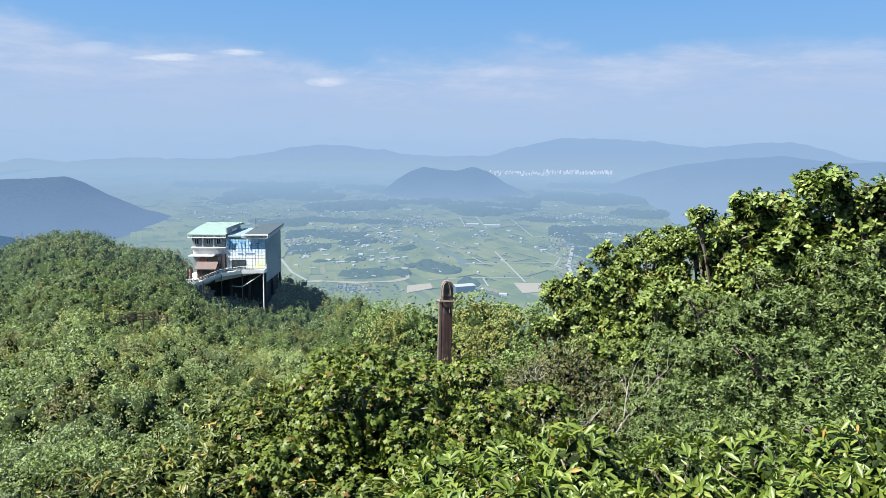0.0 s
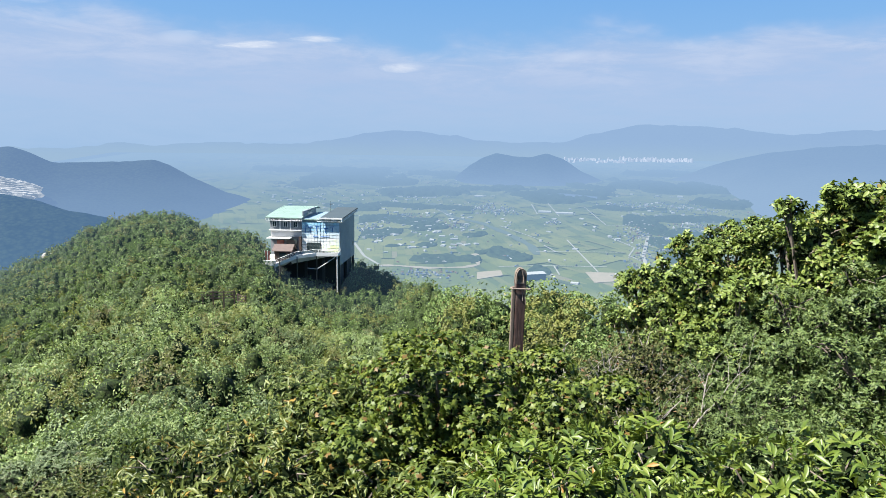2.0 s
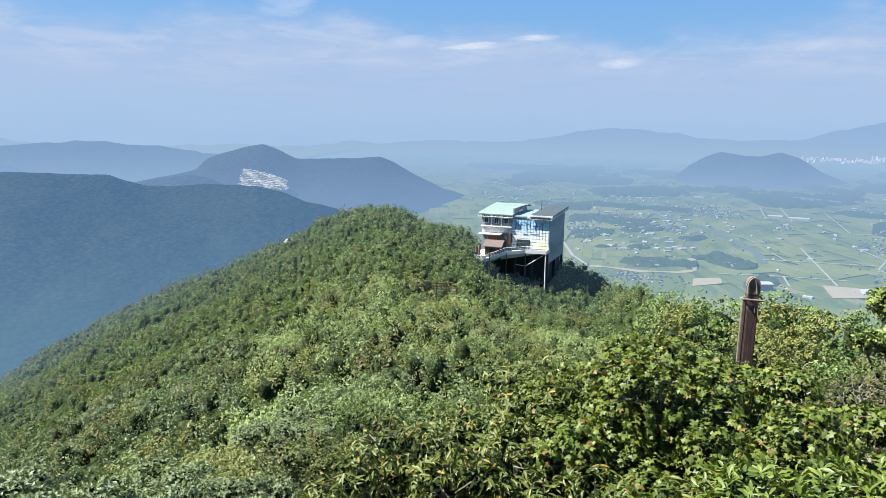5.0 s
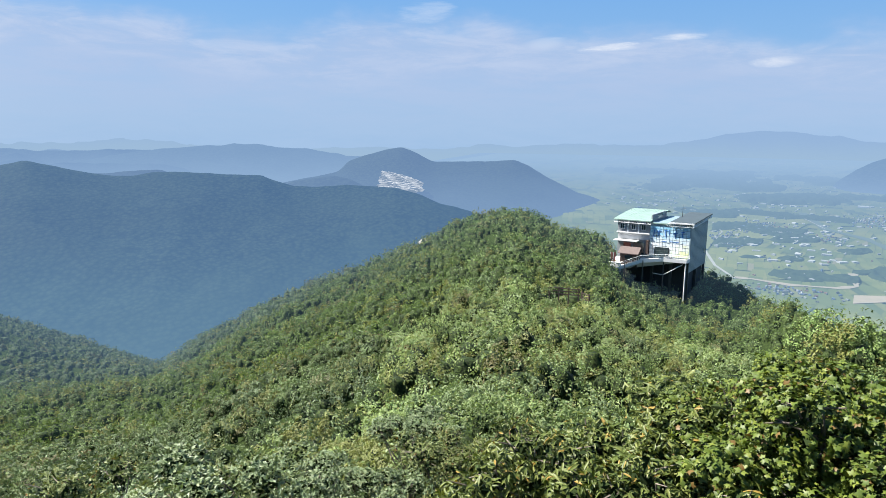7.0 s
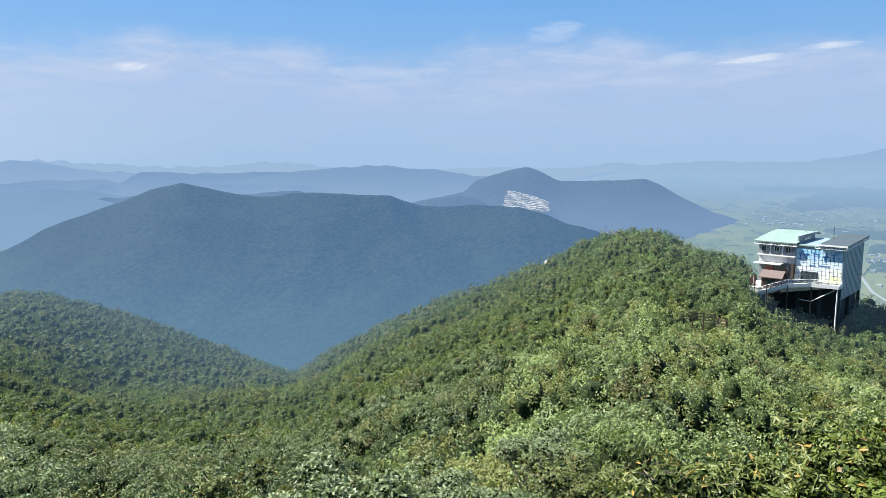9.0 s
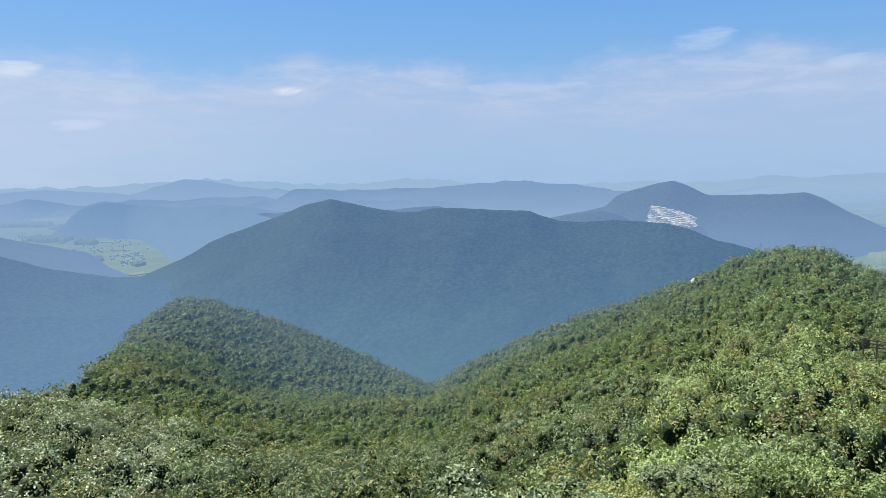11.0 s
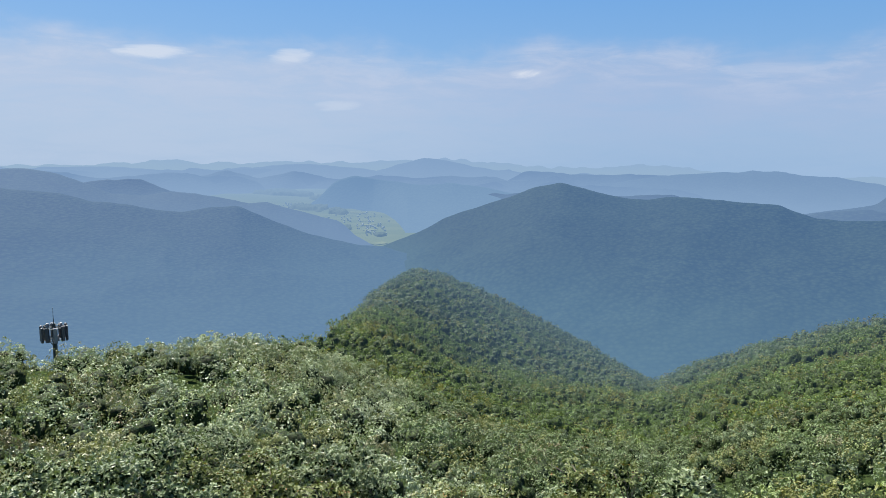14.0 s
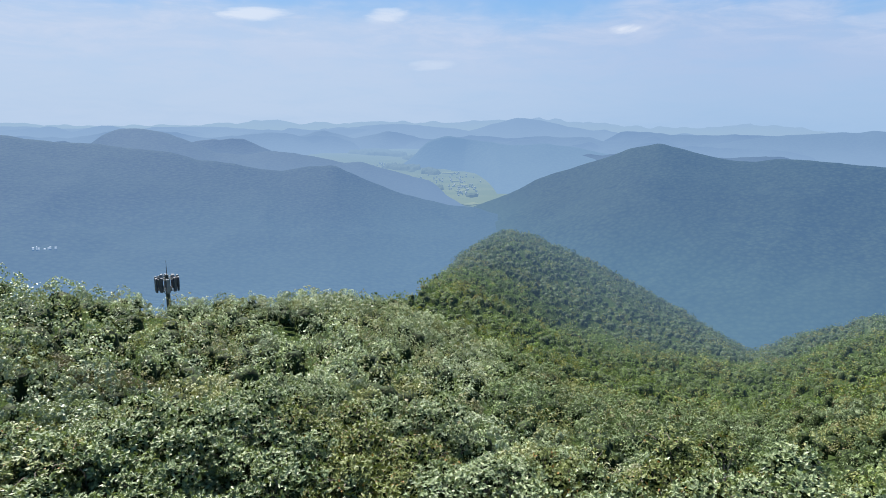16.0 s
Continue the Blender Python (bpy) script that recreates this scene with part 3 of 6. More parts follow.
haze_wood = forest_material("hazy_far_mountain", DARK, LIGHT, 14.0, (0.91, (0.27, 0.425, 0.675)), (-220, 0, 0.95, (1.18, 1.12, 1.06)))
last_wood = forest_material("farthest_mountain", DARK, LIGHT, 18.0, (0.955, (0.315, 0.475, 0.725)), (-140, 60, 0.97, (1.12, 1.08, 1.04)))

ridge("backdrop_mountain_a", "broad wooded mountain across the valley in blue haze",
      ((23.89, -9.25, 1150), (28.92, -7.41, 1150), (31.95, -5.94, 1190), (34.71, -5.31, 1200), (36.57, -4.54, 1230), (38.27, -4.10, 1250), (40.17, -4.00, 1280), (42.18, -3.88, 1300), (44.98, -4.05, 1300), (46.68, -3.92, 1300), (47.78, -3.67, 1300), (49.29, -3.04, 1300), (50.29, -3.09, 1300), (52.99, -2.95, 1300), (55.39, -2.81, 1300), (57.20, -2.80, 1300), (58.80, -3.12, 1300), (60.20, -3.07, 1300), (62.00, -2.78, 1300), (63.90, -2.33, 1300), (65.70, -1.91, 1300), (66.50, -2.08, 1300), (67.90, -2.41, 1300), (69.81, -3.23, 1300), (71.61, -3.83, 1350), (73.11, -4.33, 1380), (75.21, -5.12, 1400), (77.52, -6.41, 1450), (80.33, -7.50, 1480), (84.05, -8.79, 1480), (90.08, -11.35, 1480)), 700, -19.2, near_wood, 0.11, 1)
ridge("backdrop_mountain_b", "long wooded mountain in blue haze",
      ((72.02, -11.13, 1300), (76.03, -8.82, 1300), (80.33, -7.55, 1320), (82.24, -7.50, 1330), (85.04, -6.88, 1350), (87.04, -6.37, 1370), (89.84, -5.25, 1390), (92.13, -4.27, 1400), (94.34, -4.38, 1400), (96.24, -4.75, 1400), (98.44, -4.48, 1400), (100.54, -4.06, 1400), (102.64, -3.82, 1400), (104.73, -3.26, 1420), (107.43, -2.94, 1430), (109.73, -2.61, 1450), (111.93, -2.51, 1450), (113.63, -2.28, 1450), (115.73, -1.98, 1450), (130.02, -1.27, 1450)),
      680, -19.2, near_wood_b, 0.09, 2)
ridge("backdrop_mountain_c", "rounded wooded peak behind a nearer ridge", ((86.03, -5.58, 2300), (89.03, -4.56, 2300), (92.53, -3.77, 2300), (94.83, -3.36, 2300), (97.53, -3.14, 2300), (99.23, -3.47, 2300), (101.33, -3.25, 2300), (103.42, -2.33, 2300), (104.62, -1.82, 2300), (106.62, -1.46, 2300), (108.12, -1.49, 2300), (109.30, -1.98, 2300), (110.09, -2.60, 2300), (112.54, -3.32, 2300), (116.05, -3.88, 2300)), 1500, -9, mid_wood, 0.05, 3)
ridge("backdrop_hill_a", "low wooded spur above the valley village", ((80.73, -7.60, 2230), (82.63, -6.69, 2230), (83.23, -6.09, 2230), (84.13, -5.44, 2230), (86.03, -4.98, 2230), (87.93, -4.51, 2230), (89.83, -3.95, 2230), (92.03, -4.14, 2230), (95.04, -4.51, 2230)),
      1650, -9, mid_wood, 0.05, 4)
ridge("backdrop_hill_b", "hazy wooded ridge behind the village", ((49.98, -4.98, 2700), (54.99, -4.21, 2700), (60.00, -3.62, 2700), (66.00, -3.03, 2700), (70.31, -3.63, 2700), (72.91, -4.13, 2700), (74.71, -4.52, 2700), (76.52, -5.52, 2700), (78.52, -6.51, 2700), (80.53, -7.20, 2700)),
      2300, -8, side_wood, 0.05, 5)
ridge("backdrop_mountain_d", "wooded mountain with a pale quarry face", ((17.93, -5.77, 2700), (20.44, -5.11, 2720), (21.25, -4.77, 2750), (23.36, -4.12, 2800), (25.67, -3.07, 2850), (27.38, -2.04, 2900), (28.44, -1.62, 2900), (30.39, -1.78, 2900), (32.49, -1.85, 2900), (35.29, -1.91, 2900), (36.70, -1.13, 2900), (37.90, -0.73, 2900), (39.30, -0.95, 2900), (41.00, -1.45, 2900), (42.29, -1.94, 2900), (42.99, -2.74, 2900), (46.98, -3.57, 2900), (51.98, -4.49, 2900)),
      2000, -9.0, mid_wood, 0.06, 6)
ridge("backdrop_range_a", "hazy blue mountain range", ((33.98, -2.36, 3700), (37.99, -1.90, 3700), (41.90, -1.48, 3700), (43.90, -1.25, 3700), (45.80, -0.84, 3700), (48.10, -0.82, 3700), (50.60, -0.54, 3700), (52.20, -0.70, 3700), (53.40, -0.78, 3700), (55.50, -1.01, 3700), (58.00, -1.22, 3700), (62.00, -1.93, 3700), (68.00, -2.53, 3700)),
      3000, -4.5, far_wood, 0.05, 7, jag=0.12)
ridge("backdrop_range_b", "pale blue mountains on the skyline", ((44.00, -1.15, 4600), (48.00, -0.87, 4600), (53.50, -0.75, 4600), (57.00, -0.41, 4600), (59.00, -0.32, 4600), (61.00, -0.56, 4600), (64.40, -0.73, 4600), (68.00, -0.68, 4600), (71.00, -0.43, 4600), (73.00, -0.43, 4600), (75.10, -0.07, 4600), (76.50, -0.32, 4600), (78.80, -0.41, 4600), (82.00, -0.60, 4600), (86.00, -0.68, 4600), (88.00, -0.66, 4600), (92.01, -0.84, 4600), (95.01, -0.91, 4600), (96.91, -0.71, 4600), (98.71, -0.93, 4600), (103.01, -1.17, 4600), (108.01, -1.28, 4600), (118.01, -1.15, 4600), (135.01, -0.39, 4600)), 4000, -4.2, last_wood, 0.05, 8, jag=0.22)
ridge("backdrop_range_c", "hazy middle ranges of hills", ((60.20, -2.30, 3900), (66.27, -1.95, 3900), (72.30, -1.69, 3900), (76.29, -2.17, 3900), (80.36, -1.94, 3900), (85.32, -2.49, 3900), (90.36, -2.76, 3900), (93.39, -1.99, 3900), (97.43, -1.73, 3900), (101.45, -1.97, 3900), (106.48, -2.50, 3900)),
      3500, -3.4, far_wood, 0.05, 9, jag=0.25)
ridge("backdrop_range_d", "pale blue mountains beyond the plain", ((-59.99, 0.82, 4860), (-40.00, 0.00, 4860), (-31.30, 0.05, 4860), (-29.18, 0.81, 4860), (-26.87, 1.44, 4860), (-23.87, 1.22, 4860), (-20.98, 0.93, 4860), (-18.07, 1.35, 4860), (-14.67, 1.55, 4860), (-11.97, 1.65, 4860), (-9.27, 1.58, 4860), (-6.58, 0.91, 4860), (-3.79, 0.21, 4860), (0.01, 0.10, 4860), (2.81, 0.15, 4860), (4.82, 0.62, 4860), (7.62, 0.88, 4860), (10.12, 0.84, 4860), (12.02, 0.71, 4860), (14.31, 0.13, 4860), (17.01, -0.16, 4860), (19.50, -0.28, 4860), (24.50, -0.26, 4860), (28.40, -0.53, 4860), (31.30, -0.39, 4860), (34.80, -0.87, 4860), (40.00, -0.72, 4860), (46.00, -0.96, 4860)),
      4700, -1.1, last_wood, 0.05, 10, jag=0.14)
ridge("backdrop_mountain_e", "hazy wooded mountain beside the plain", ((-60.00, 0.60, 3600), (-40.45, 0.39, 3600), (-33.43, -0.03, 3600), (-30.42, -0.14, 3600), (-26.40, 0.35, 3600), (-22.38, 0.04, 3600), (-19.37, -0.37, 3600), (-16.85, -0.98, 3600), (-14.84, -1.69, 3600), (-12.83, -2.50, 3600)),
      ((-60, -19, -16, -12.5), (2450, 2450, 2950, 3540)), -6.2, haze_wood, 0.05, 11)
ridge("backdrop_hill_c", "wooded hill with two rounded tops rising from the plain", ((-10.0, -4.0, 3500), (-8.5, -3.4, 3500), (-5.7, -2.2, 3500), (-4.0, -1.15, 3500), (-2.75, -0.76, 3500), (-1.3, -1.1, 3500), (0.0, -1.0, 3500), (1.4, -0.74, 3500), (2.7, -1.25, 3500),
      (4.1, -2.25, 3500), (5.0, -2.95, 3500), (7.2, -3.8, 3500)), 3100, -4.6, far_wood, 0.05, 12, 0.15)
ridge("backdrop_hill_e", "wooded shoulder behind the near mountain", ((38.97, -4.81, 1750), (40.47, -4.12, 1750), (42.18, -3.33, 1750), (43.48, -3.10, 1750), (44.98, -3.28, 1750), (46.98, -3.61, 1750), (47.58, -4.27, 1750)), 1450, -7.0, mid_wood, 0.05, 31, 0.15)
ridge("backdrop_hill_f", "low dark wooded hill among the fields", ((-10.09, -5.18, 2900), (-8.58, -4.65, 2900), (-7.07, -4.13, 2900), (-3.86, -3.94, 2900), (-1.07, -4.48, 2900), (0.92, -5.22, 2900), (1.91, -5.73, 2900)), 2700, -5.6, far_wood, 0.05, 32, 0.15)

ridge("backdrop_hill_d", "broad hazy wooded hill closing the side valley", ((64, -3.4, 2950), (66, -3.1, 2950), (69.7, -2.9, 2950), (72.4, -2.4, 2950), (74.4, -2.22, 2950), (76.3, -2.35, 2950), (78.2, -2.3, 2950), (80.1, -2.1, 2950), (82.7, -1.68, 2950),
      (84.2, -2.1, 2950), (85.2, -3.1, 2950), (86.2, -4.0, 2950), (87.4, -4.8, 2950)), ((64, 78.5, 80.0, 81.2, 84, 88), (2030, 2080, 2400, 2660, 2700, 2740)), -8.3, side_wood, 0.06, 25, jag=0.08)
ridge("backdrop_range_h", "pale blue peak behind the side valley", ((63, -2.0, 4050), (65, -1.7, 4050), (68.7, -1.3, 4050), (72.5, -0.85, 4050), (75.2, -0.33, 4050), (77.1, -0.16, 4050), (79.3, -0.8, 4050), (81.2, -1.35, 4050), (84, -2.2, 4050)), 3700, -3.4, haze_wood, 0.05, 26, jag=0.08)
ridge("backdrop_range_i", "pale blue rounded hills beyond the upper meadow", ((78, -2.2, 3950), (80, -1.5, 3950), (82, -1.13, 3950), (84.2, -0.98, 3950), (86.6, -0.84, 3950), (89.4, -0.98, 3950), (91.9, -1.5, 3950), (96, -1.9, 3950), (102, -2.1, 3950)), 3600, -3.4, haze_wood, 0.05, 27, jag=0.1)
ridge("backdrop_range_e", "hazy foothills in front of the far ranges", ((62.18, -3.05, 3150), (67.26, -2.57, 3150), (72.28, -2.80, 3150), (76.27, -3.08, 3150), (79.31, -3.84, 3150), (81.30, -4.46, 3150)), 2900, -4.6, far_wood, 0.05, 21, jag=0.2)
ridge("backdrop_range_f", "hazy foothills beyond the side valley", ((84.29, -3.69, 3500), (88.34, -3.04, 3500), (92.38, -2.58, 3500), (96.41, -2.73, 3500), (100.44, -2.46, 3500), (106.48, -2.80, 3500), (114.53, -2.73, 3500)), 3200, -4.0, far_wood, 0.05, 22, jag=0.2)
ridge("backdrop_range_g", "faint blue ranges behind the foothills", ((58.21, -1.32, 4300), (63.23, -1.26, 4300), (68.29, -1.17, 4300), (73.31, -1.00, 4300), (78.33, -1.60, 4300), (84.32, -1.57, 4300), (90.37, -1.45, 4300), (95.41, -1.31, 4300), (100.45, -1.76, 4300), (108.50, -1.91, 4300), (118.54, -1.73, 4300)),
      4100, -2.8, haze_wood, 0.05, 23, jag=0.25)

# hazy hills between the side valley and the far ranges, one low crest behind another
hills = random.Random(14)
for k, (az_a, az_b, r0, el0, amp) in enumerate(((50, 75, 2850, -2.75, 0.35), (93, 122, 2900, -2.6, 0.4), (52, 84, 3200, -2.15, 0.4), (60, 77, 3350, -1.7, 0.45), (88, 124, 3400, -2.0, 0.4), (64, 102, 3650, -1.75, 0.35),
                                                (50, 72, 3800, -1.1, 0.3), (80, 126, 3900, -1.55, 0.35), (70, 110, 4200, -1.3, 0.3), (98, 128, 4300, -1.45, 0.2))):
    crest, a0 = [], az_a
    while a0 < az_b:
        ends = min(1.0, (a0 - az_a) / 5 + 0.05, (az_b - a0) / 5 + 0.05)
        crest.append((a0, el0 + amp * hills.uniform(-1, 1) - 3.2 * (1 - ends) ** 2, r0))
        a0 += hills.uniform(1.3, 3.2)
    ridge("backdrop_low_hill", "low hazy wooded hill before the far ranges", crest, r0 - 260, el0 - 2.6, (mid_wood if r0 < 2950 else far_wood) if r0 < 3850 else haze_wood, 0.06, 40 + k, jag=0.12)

# ------------------------------------------------------------------ things: helpers
def box(x0, x1, y0, y1, z0, z1, bevel=0.0, bm=None):
    bm = bm or bmesh.new()
    made = bmesh.ops.create_cube(bm, size=1, matrix=Matrix.Translation(((x0 + x1) / 2, (y0 + y1) / 2, (z0 + z1) / 2)) @ Matrix.Diagonal((x1 - x0, y1 - y0, z1 - z0, 1)))
    if bevel:
        edges = {e for v in made["verts"] for e in v.link_edges}
        bmesh.ops.bevel(bm, geom=list(edges), offset=bevel, segments=2, affect="EDGES")
    return bm


def rod(a, b, r0, r1=None, sides=8, bm=None):
    bm = bm or bmesh.new()
    a, b = Vector(a), Vector(b)
    turn = (b - a).to_track_quat("Z", "Y").to_matrix().to_4x4()
    bmesh.ops.create_cone(bm, cap_ends=True, segments=sides, radius1=r0, radius2=r0 if r1 is None else r1, depth=(b - a).length,
                          matrix=Matrix.Translation((a + b) / 2) @ turn)
    return bm


def thing(name, label, category, m, group=""):
    ob = new(name)
    ob.empty_display_size = 0.2
    ob.matrix_basis = m
    return tagged(ob, label, category, group)


# ------------------------------------------------------------------ the cable-car station on the saddle
wall_white = plain_material("white_render", (0.3848, 0.3848, 0.3848), 0.7, vary=0.2, scale=0.6, grain=8)
wall_grey = plain_material("grey_panel", (0.165, 0.180, 0.195), 0.6, vary=0.25, scale=0.5, grain=6)
siding = plain_material("grey_metal_siding", (0.175, 0.235, 0.270), 0.45, 0.15, vary=0.2, scale=0.4, grain=5)
roof_green = plain_material("pale_green_metal_roof", (0.150, 0.222, 0.192), 0.6, 0.0, vary=0.22, scale=0.5, grain=6)
roof_dark = plain_material("dark_grey_roof", (0.0407, 0.0518, 0.05328), 0.5, 0.1, vary=0.25, scale=0.5)
steel_white = plain_material("white_steel", (0.5476, 0.555, 0.555), 0.45, 0.1, vary=0.15)
steel_dark = plain_material("dark_steel", (0.0480, 0.0560, 0.0600), 0.5, 0.5, vary=0.2)
concrete = plain_material("concrete", (0.4588, 0.4588, 0.4366), 0.85, vary=0.3, scale=0.7, grain=10)
brown_tile = plain_material("brown_roof_tiles", (0.078, 0.056, 0.050), 0.8, vary=0.3, scale=1.5)
brown_wood = plain_material("dark_brown_wood", (0.040, 0.024, 0.018), 0.7, vary=0.3, scale=2.0)
red_cloth = plain_material("faded_red_banner", (0.2664, 0.09472, 0.07104), 0.8)
glass_dark, N = material("window_glass")
finish(N, (0.0240, 0.0360, 0.0400), 0.08, spec=0.8)

# the painted mural: pale blue above, white in the middle, yellow-green at the foot, blotches of blue
mural_mat, N = material("mural_paint")
pos = world_pos(N)
sp = N.n("ShaderNodeSeparateXYZ")
N.link(pos, sp.inputs[0])
blot = N.noise(N.scaled(pos, (0.4000, 0.4000, 0.6400)), 1.6, 3.0, 0.6)
c = N.mix(N.ramp(sp.outputs[2], -22.0, -18.6), (0.50, 0.53, 0.54), (0.30, 0.46, 0.56))
corner = N.math("ADD", N.math("MULTIPLY", N.math("ADD", sp.outputs[2], 24.8), 0.40), N.math("MULTIPLY", N.math("ADD", sp.outputs[0], 40.9), -0.22))
c = N.mix(N.math("MULTIPLY", N.ramp(N.math("ADD", corner, N.math("MULTIPLY", N.math("SUBTRACT", blot, 0.5), 3.0)), 1.45, 0.7), 0.75), c, (0.42, 0.47, 0.19))
c = N.mix(N.math("MULTIPLY", N.ramp(blot, 0.52, 0.62), N.ramp(sp.outputs[2], -22.2, -19.2, 0.1, 0.75)), c, (0.13, 0.36, 0.52))
finish(N, c, 0.5)
mural_ink = plain_material("deep_blue_paint", (0.0400, 0.1280, 0.3360), 0.5)

STATION = pose(-40.9, 159.7, -0.66, 0, 0, 1.5)
station = thing("cable_car_station", "cable car station with green arched roof and painted front on stilts", "building", STATION)
E1, E2 = -16.2, -24.1     # eaves, foot of the mural
LX, MX = -16.9, -9.2      # left end, joint between the two halves
DEEP = 17.0


def panelled(x0, x1, y, z0, z1, nx, nz, mat, name, parent):
    """A facade of separate panels with open joints."""
    w, h = (x1 - x0) / nx, (z1 - z0) / nz
    mesh = None
    for i in range(nx):
        for j in range(nz):
            if mesh is None:
                ob = part(name, box(-w / 2 + 0.042, w / 2 - 0.042, -0.05, 0.05, -h / 2 + 0.042, h / 2 - 0.042, 0.01), mat, parent)
                mesh = ob.data
            else:
                ob = new(name, mesh)
                ob.parent = parent
            ob.location = (x0 + (i + 0.5) * w, y, z0 + (j + 0.5) * h)


# left half: two storeys
body = part("wall", box(LX, MX, 0.3, DEEP - 2, E2 - 1.5, E1 + 0.1), wall_grey, station, "pale grey walls of the left half")
part("wall", box(LX - 0.05, MX, 0.0, 0.3, -18.9, -16.3), wall_grey, station, "grey upper storey front")
for i, x in enumerate((-15.8, -13.1, -10.7)):
    win = part("window", box(x - 0.55, x + 0.55, -0.08, 0.1, -18.3, -16.9, 0.03), steel_white, station)
    part("pane", box(x - 0.45, x - 0.04, -0.11, 0.0, -18.2, -17.0), glass_dark, win)
    part("pane", box(x + 0.04, x + 0.45, -0.11, 0.0, -18.2, -17.0), glass_dark, win)
part("pillar", box(-14.55, -14.3, -0.3, 0.0, -18.9, -16.2, 0.03), steel_white, station)
part("pillar", box(-12.0, -11.75, -0.3, 0.0, -18.9, -16.2, 0.03), steel_white, station)
part("ledge", box(LX - 0.2, MX + 0.1, -0.5, 0.3, -19.15, -18.9, 0.04), steel_white, station, "pale ledge under the upper storey")
part("wall", box(LX + 0.1, MX, 0.05, 0.3, -20.6, -19.15), wall_white, station, "off-white band between storeys")
bm = box(LX - 0.3, -11.6, -2.2, 0.2, -20.9, -20.72)
part("awning", bm, steel_white, station, "white flat awning over the entrance")
part("wall", box(-9.7, MX, -0.9, 0.3, -23.7, -20.5), brown_wood, station, "brown brick pier")
part("door", box(-13.0, -10.4, 0.0, 0.35, -24.0, -21.2), glass_dark, station, "dark glazed entrance")
part("banner", box(-15.3, -13.6, -0.1, 0.28, -23.2, -21.5), red_cloth, station, "faded red banner on the wall")

# right half: the hall with the mural
hall = part("hall", box(MX, -0.05, 0.2, DEEP, E2 - 0.4, E1), siding, station, "grey metal hall")
panelled(MX + 0.05, -0.05, 0.1, E2 + 0.1, -16.9, 12, 9, mural_mat, "mural_panel", station)
for x0, x1, z0, z1, lean in ((-8.3, -8.1, -19.6, -17.8, 8), (-7.6, -6.5, -18.25, -18.05, -10), (-7.2, -7.0, -19.4, -17.9, 0), (-5.9, -5.0, -18.0, -17.8, 6), (-5.6, -5.4, -19.5, -18.1, -6), (-4.8, -4.6, -18.9, -17.7, 0),
                             (-3.9, -2.8, -18.5, -18.3, 0), (-3.4, -3.2, -19.5, -17.8, 4), (-2.2, -1.2, -18.1, -17.9, -5), (-1.8, -1.6, -19.3, -18.2, 0), (-6.4, -5.2, -20.55, -20.4, 0), (-4.6, -2.4, -20.5, -20.35, 0)):
    w, h = (x1 - x0) / 2, (z1 - z0) / 2
    part("lettering", box(-w, w, -0.04, 0.04, -h, h, 0.02), mural_ink, station, "blue painted strokes", m=pose((x0 + x1) / 2, 0.02, (z0 + z1) / 2, 0, lean, 0))
part("band", box(MX, 0.02, 0.0, 0.3, -16.85, -16.3, 0.02), siding, station, "blue-grey band above the mural")
door = part("entrance", box(-7.9, -4.6, -0.12, 0.2, E2, -21.9, 0.03), steel_dark, station, "dark glazed doors to the deck")
for i in range(4):
    part("pane", box(-7.8 + i * 0.8, -7.1 + i * 0.8, -0.16, 0.0, E2 + 0.1, -22.0), glass_dark, door)
part("wall", box(-0.05, 0.15, 0.0, DEEP, -27.3, E1, 0.02), siding, station, "tall blue-grey metal side wall")
for i in range(15):
    y = 0.5 + i * 1.12
    part("seam", box(0.13, 0.2, y, y + 0.07, -27.25, E1 - 0.1), siding, station)
part("window", box(0.12, 0.2, 14.6, 15.5, -24.6, -23.6), glass_dark, station)


def arched_roof(x0, x1, y0, y1, z, rise, thick):
    bm = bmesh.new()
    n, rows = 14, []
    for i in range(n + 1):
        u = i / n
        y = y0 + (y1 - y0) * u
        w = u / 0.86
        zz = z + rise * 0.74 * (w * (1.45 - 0.45 * w) if w < 1 else 1 - 2.5 * (w - 1))
        rows.append([bm.verts.new((x, y, zz + d)) for x, d in ((x0, 0), (x1, 0), (x1, -thick), (x0, -thick))])
    for a, b in zip(rows, rows[1:]):
        for k in range(4):
            bm.faces.new((a[k], a[(k + 1) % 4], b[(k + 1) % 4], b[k]))
    bm.faces.new(rows[0])
    bm.faces.new(rows[-1][::-1])
    bmesh.ops.recalc_face_normals(bm, faces=bm.faces)
    return bm


roof = part("roof", arched_roof(LX - 0.9, MX + 0.3, -0.9, DEEP, E1 + 0.3, 1.9, 0.22), roof_green, station, "pale green arched metal roof")
for i in range(12):
    x = LX - 0.6 + i * 0.72
    part("standing_seam", arched_roof(x - 0.03, x + 0.03, -0.88, DEEP - 0.1, E1 + 0.34, 1.9, 0.05), roof_green, roof)
part("gable", box(MX - 0.1, MX + 0.2, 1.0, DEEP - 4, E1, E1 + 1.7), wall_grey, station, "grey gable under the arched roof")
part("window", box(MX + 0.19, MX + 0.26, 5.0, 9.0, E1 + 0.5, E1 + 1.5), glass_dark, station)

# mono-pitch roof of the hall, rising to the back
bm = bmesh.new()
pts = [(-4.6, -0.8, E1 + 0.15), (0.9, -0.8, E1 + 0.15), (0.9, DEEP + 0.8, E1 + 1.0), (-4.6, DEEP + 0.8, E1 + 1.0)]
up = [bm.verts.new((x, y, z + 0.28)) for x, y, z in pts]
lo = [bm.verts.new(p) for p in pts]
bm.faces.new(up)
bm.faces.new(lo[::-1])
